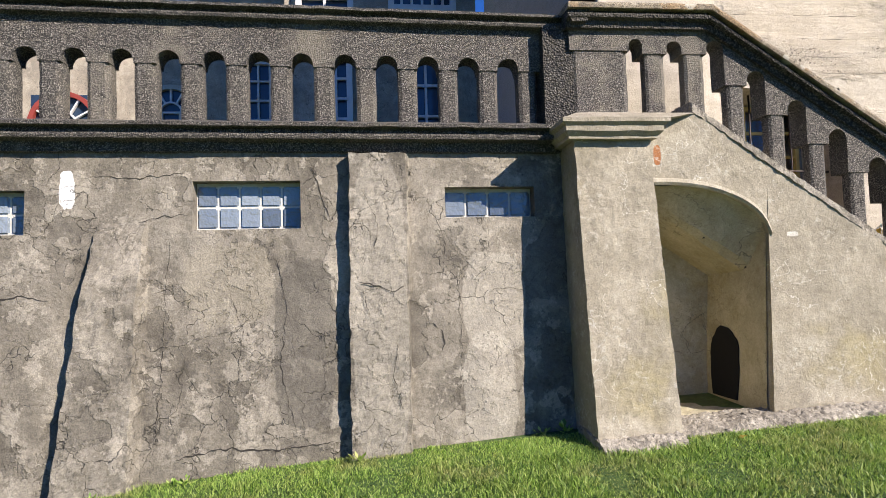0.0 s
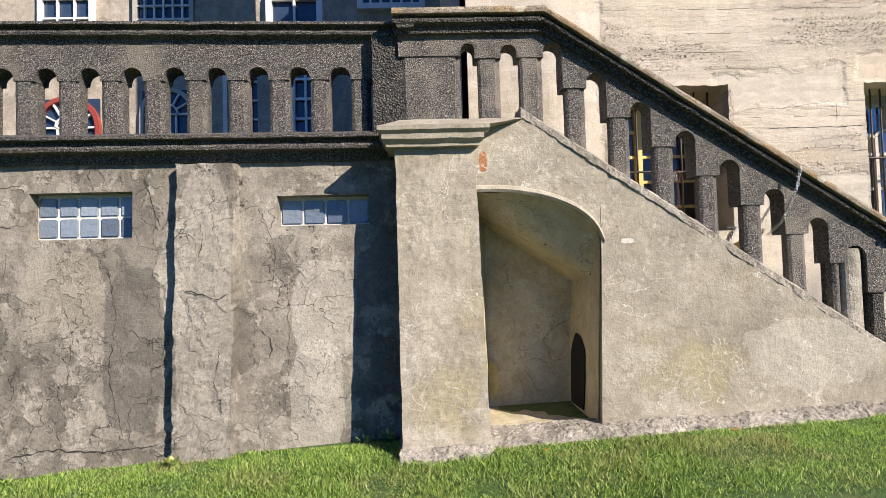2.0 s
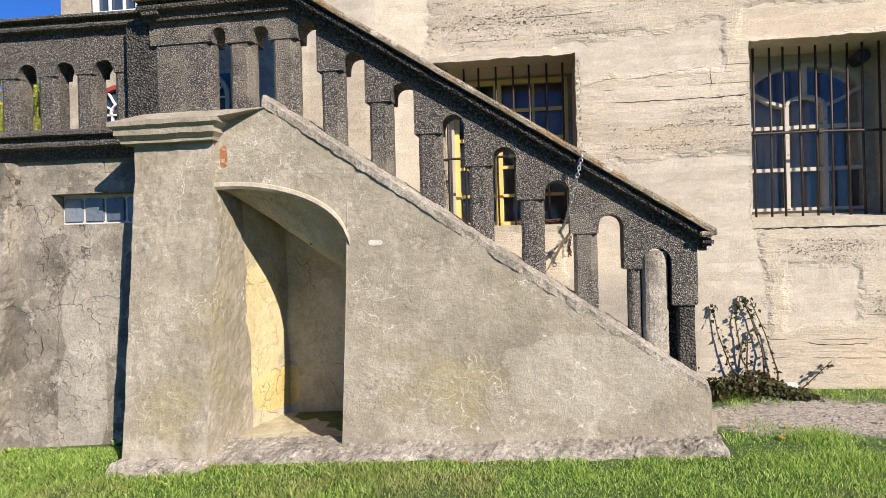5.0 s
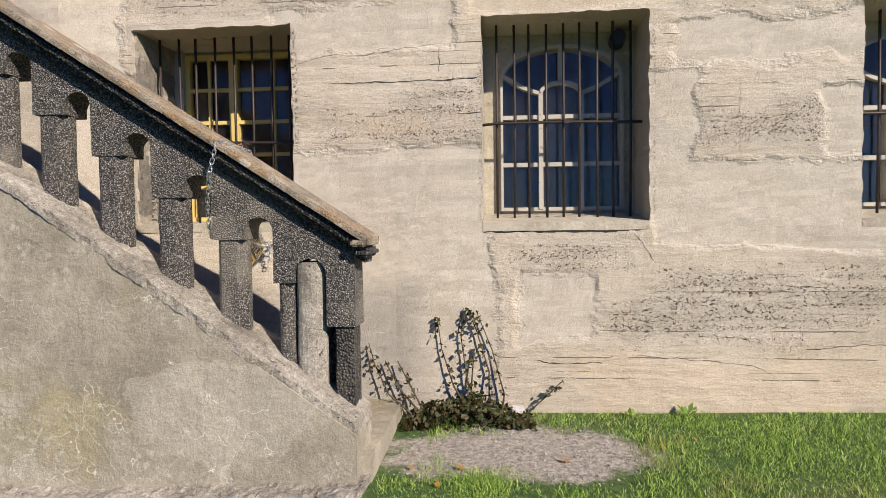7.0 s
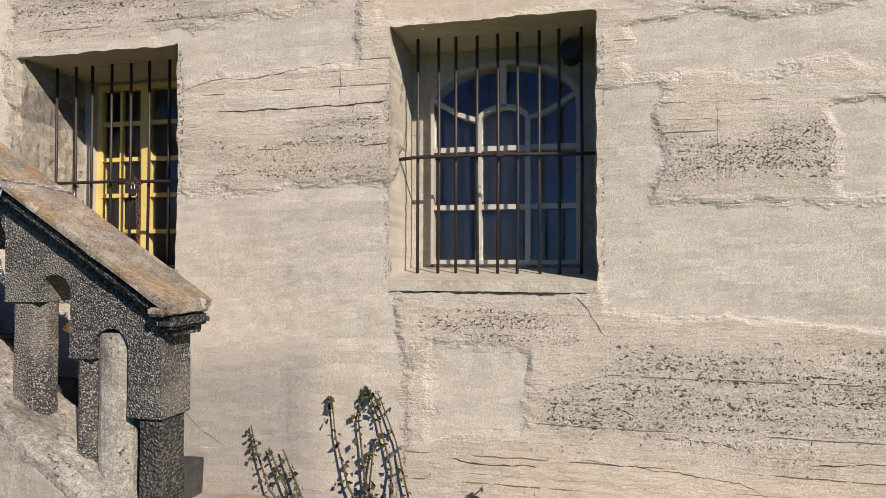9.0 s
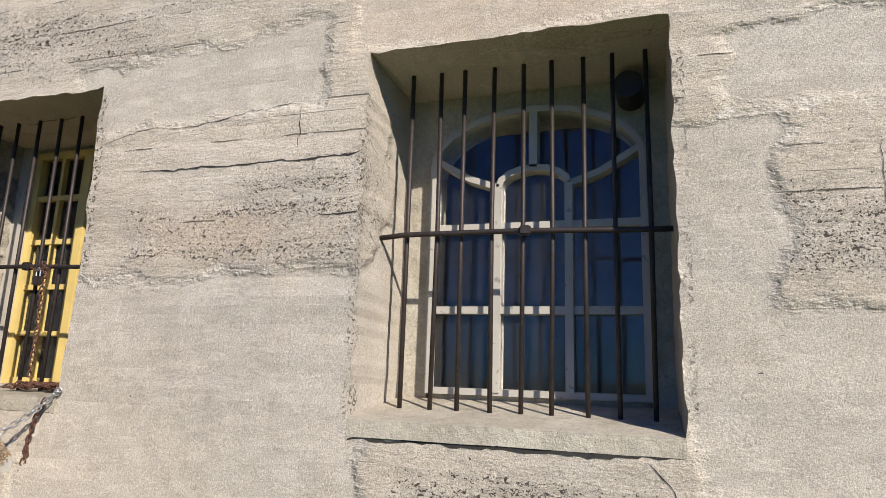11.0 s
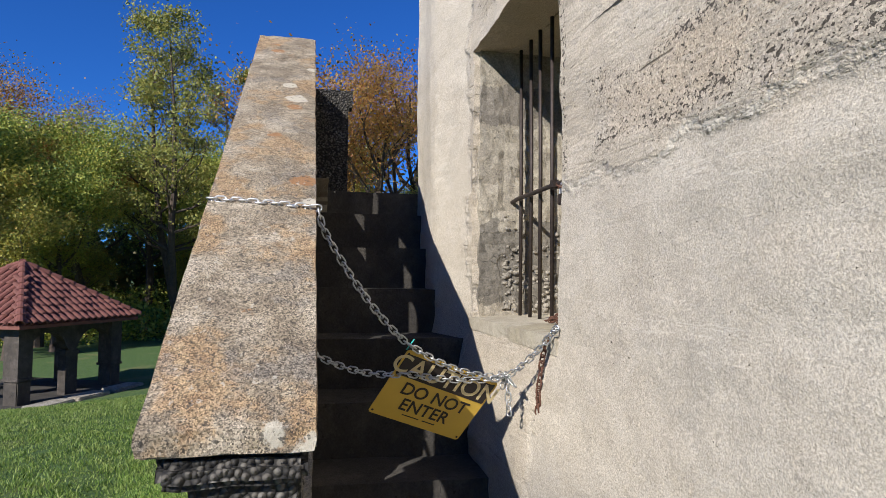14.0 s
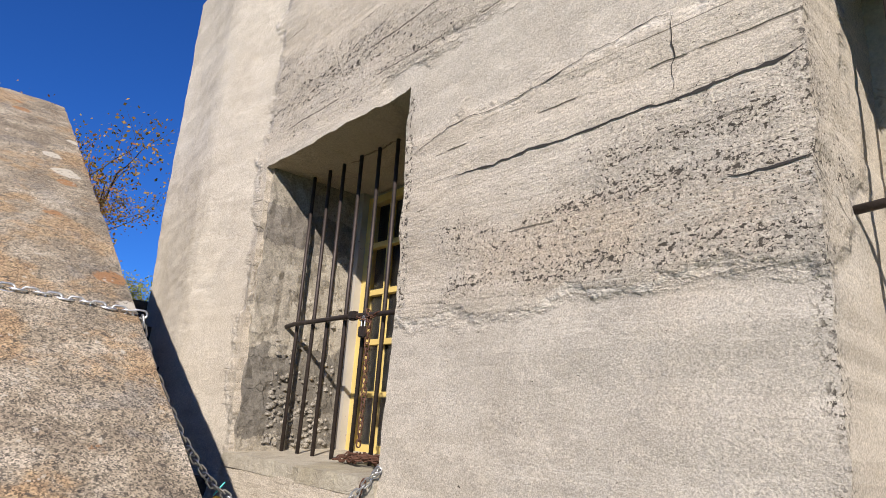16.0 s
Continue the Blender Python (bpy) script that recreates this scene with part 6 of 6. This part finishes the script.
for k in range(60000):
    a = radians(rng.uniform(-46, 18))
    d = rng.uniform(50, 66)
    x, y = 6.55 - d * math.cos(a), 4.8 + d * math.sin(a)
    top = 6.0 + 3.0 * noise.noise(Vector((x * 0.12, y * 0.12, 4)))
    c = Vector((x, y, ground_z(x, y) + rng.uniform(0, max(2.0, top))))
    s = rng.uniform(0.3, 0.7)
    u = Vector((rng.gauss(0, 1), rng.gauss(0, 1), rng.gauss(0, 1))).normalized()
    v = u.cross(Vector((rng.gauss(0, 1), rng.gauss(0, 1), rng.gauss(0, 1)))).normalized()
    k4 = len(bvs)
    bvs += [c - u * s * 0.5, c + v * s * 0.35, c + u * s * 0.5, c - v * s * 0.35]
    bfs.append((k4, k4 + 1, k4 + 2, k4 + 3))
me = bpy.data.meshes.new("woods")
me.from_pydata(bvs, [], bfs)
me.materials.append(M_LEAF_D)
tagged(new("woods", me), "dark shaded woods closing the view behind the trees", "woods", kind="stuff")
me = bpy.data.meshes.new("undergrowth")
me.from_pydata(vs, [], fs)
me.materials.append(M_LEAF_G)
tagged(new("undergrowth", me), "dense green and yellow undergrowth along the wood edge", "undergrowth", kind="stuff")


# ---- grass ----
def grass(name, count, x0, x1, y0, y1, tall, wide, seed, label, mat):
    rs = np.random.RandomState(seed)
    n = int(count)
    x, y = rs.uniform(x0, x1, n), rs.uniform(y0, y1, n)
    keep = np.ones(n, bool)
    edge = np.where(x < 1.56, 4.66 + 0.04 * (x - 1.2), np.where(x < 2.2, 4.07, np.where(x < 5.42, 4.25, 5.57)))
    keep &= y < edge
    if mat is M_BLADE:
        keep &= (y - y0 > rs.uniform(0, 1.0, n) ** 2) & (x - x0 > rs.uniform(0, 1.4, n) ** 2 if x0 < 0 else True)
    clump = np.array([noise.noise(Vector((a * 3.1, b * 3.1, 2))) for a, b in zip(x, y)])
    patch = np.array([noise.noise(Vector((a * 0.9, b * 0.9, 6))) for a, b in zip(x, y)])
    keep &= (((x - 6.15) / 0.92) ** 2 + ((y - 4.95) / 0.46) ** 2 + clump * 1.9 + rs.uniform(-0.5, 0.5, n)) > 0.85
    keep &= rs.uniform(0, 1, n) < 0.85 + 0.6 * patch
    x, y, clump = x[keep], y[keep], clump[keep]
    n = len(x)
    z = np.array([ground_z(a, b) for a, b in zip(x, y)]) - 0.004
    h = tall * rs.uniform(0.4, 1.25, n) * (1 + 1.0 * clump)
    a = rs.uniform(0, 6.283, n)
    lean_x, lean_y = rs.normal(0, 0.55, n) * h, rs.normal(0, 0.55, n) * h
    w = wide * rs.uniform(0.6, 1.3, n)
    dx, dy = np.cos(a) * w, np.sin(a) * w
    v = np.empty((n, 5, 3))
    v[:, 0] = np.stack([x - dx, y - dy, z], 1)
    v[:, 1] = np.stack([x + dx, y + dy, z], 1)
    v[:, 2] = np.stack([x + dx * 0.8 + lean_x * 0.4, y + dy * 0.8 + lean_y * 0.4, z + h * 0.6], 1)
    v[:, 3] = np.stack([x - dx * 0.8 + lean_x * 0.4, y - dy * 0.8 + lean_y * 0.4, z + h * 0.6], 1)
    v[:, 4] = np.stack([x + lean_x, y + lean_y, z + h * 0.95], 1)
    me = bpy.data.meshes.new(name)
    b = np.arange(n)[:, None] * 5
    quads = (b + np.array([0, 1, 2, 3])).tolist()
    tris = (b + np.array([3, 2, 4])).tolist()
    me.from_pydata(v.reshape(-1, 3).tolist(), [], quads + tris)
    me.materials.append(mat)
    return tagged(new(name, me), label, "grass", kind="stuff")


grass("grass", 190000, -1.9, 6.2, 3.1, 4.6, 0.032, 0.0017, 5, "short green lawn grass along the wall foot", M_BLADE)
grass("grass", 60000, 5.6, 9.8, 3.9, 5.6, 0.036, 0.0019, 7, "green lawn grass against the foot of the tan wall", M_BLADE)
grass("grass", 120000, -8.0, 3.5, -1.5, 4.2, 0.045, 0.005, 6, "short green lawn grass on the open lawn", M_LUSH)


# ---- loose stones and leaves on the bare soil ----
rng = random.Random(12)
vs, fs = [], []
for k in range(1600):
    x, y = rng.gauss(6.1, 0.5), rng.uniform(4.55, 5.45)
    if rng.random() < 0.35:
        x = rng.uniform(1.6, 5.4)
        y = rng.gauss(4.27, 0.035) - (0.17 if x < 2.2 else 0.0)
    elif x < 5.45:
        continue
    s = rng.uniform(0.003, 0.008) * (1.6 if rng.random() < 0.1 else 1)
    c = Vector((x, y, ground_z(x, y) + s * 0.3))
    n0 = len(vs)
    for d in ((1, 0, 0), (0, 1, 0), (-1, 0, 0), (0, -1, 0), (0, 0, 0.8), (0, 0, -0.8)):
        vs.append(c + Vector(d) * s * rng.uniform(0.7, 1.3))
    for a, b in ((0, 1), (1, 2), (2, 3), (3, 0)):
        fs += [(n0 + a, n0 + b, n0 + 4), (n0 + b, n0 + a, n0 + 5)]
me = bpy.data.meshes.new("gravel")
me.from_pydata(vs, [], fs)
me.materials.append(M_RUBBLE)
tagged(new("gravel", me), "loose grey gravel on bare soil by the steps", "gravel", kind="stuff")


# ---- small things on the ground ----
def weed(x, y, n, size, seed):
    rng = random.Random(seed)
    bm = bmesh.new()
    z = ground_z(x, y)
    for k in range(n):
        a, e = rng.uniform(0, 6.28), rng.uniform(0.3, 1.2)
        d = Vector((math.cos(a) * math.cos(e), math.sin(a) * math.cos(e), math.sin(e)))
        c = Vector((x, y, z)) + d * size * rng.uniform(0.4, 1.0)
        u = d
        v = d.cross(Vector((0, 0, 1))).normalized()
        s = size * rng.uniform(0.35, 0.6)
        bm.faces.new([bm.verts.new(q) for q in (c - u * s * 0.6, c + v * s * 0.35, c + u * s * 0.6, c - v * s * 0.35)])
    return tagged(put("weed", bm, M_BLADE), "small leafy green weed at the wall foot", "weed", "weeds at the wall foot")


for k, (x, y) in enumerate(((-1.28, 4.46), (-1.2, 4.44), (-0.05, 4.44), (0.45, 4.52), (1.28, 4.6), (1.45, 4.62), (-1.75, 4.36), (6.9, 5.5), (7.25, 5.52), (7.9, 5.5))):
    weed(x, y, 14, 0.055 + 0.02 * (k % 3), k)
rng = random.Random(31)
for k in range(16):
    x, y = (rng.uniform(5.5, 7.2), rng.uniform(4.4, 5.3)) if k % 2 else (rng.uniform(-2, 5), rng.uniform(3.6, 4.2))
    bm = bmesh.new()
    c, a, s = Vector((x, y, ground_z(x, y) + 0.02)), rng.uniform(0, 6.28), rng.uniform(0.016, 0.03)
    u, v = Vector((math.cos(a), math.sin(a), 0.2)), Vector((-math.sin(a), math.cos(a), 0.15))
    bm.faces.new([bm.verts.new(q) for q in (c - u * s, c - u * s * 0.2 + v * s * 0.7, c + u * s * 1.1, c - u * s * 0.2 - v * s * 0.7)])
    tagged(put("fallen_leaf", bm, M_LEAF_O), "small dry orange leaf lying on the ground", "leaf", "fallen leaves")
# added block: stands in for a sunlit patch of broken plaster on the wall
bm = bmesh.new()
box(bm, 6.12, 6.22, 5.50, 5.59, 0.27, 0.42, 0.015)
finer(bm, 0.03, 3)
roughen(bm, 0.006, 20, 3)
tagged(put("stone", bm, M_MORTAR), "small whitish block added in place of a lit patch of broken plaster", "stone")
tie = thing("cable_tie", "turquoise cable tie fixing the sign to the chain", "cable tie")
bm = bmesh.new()
tube(bm, [TL + Vector((0.004, -0.006, 0.0)), TL + Vector((0.01, 0.004, 0.016)), TL + Vector((0.012, 0.018, 0.034))], 0.0022, 6)
part("strap", bm, plain("turquoise_plastic", (0.05, 0.45, 0.40), 0.4), tie)
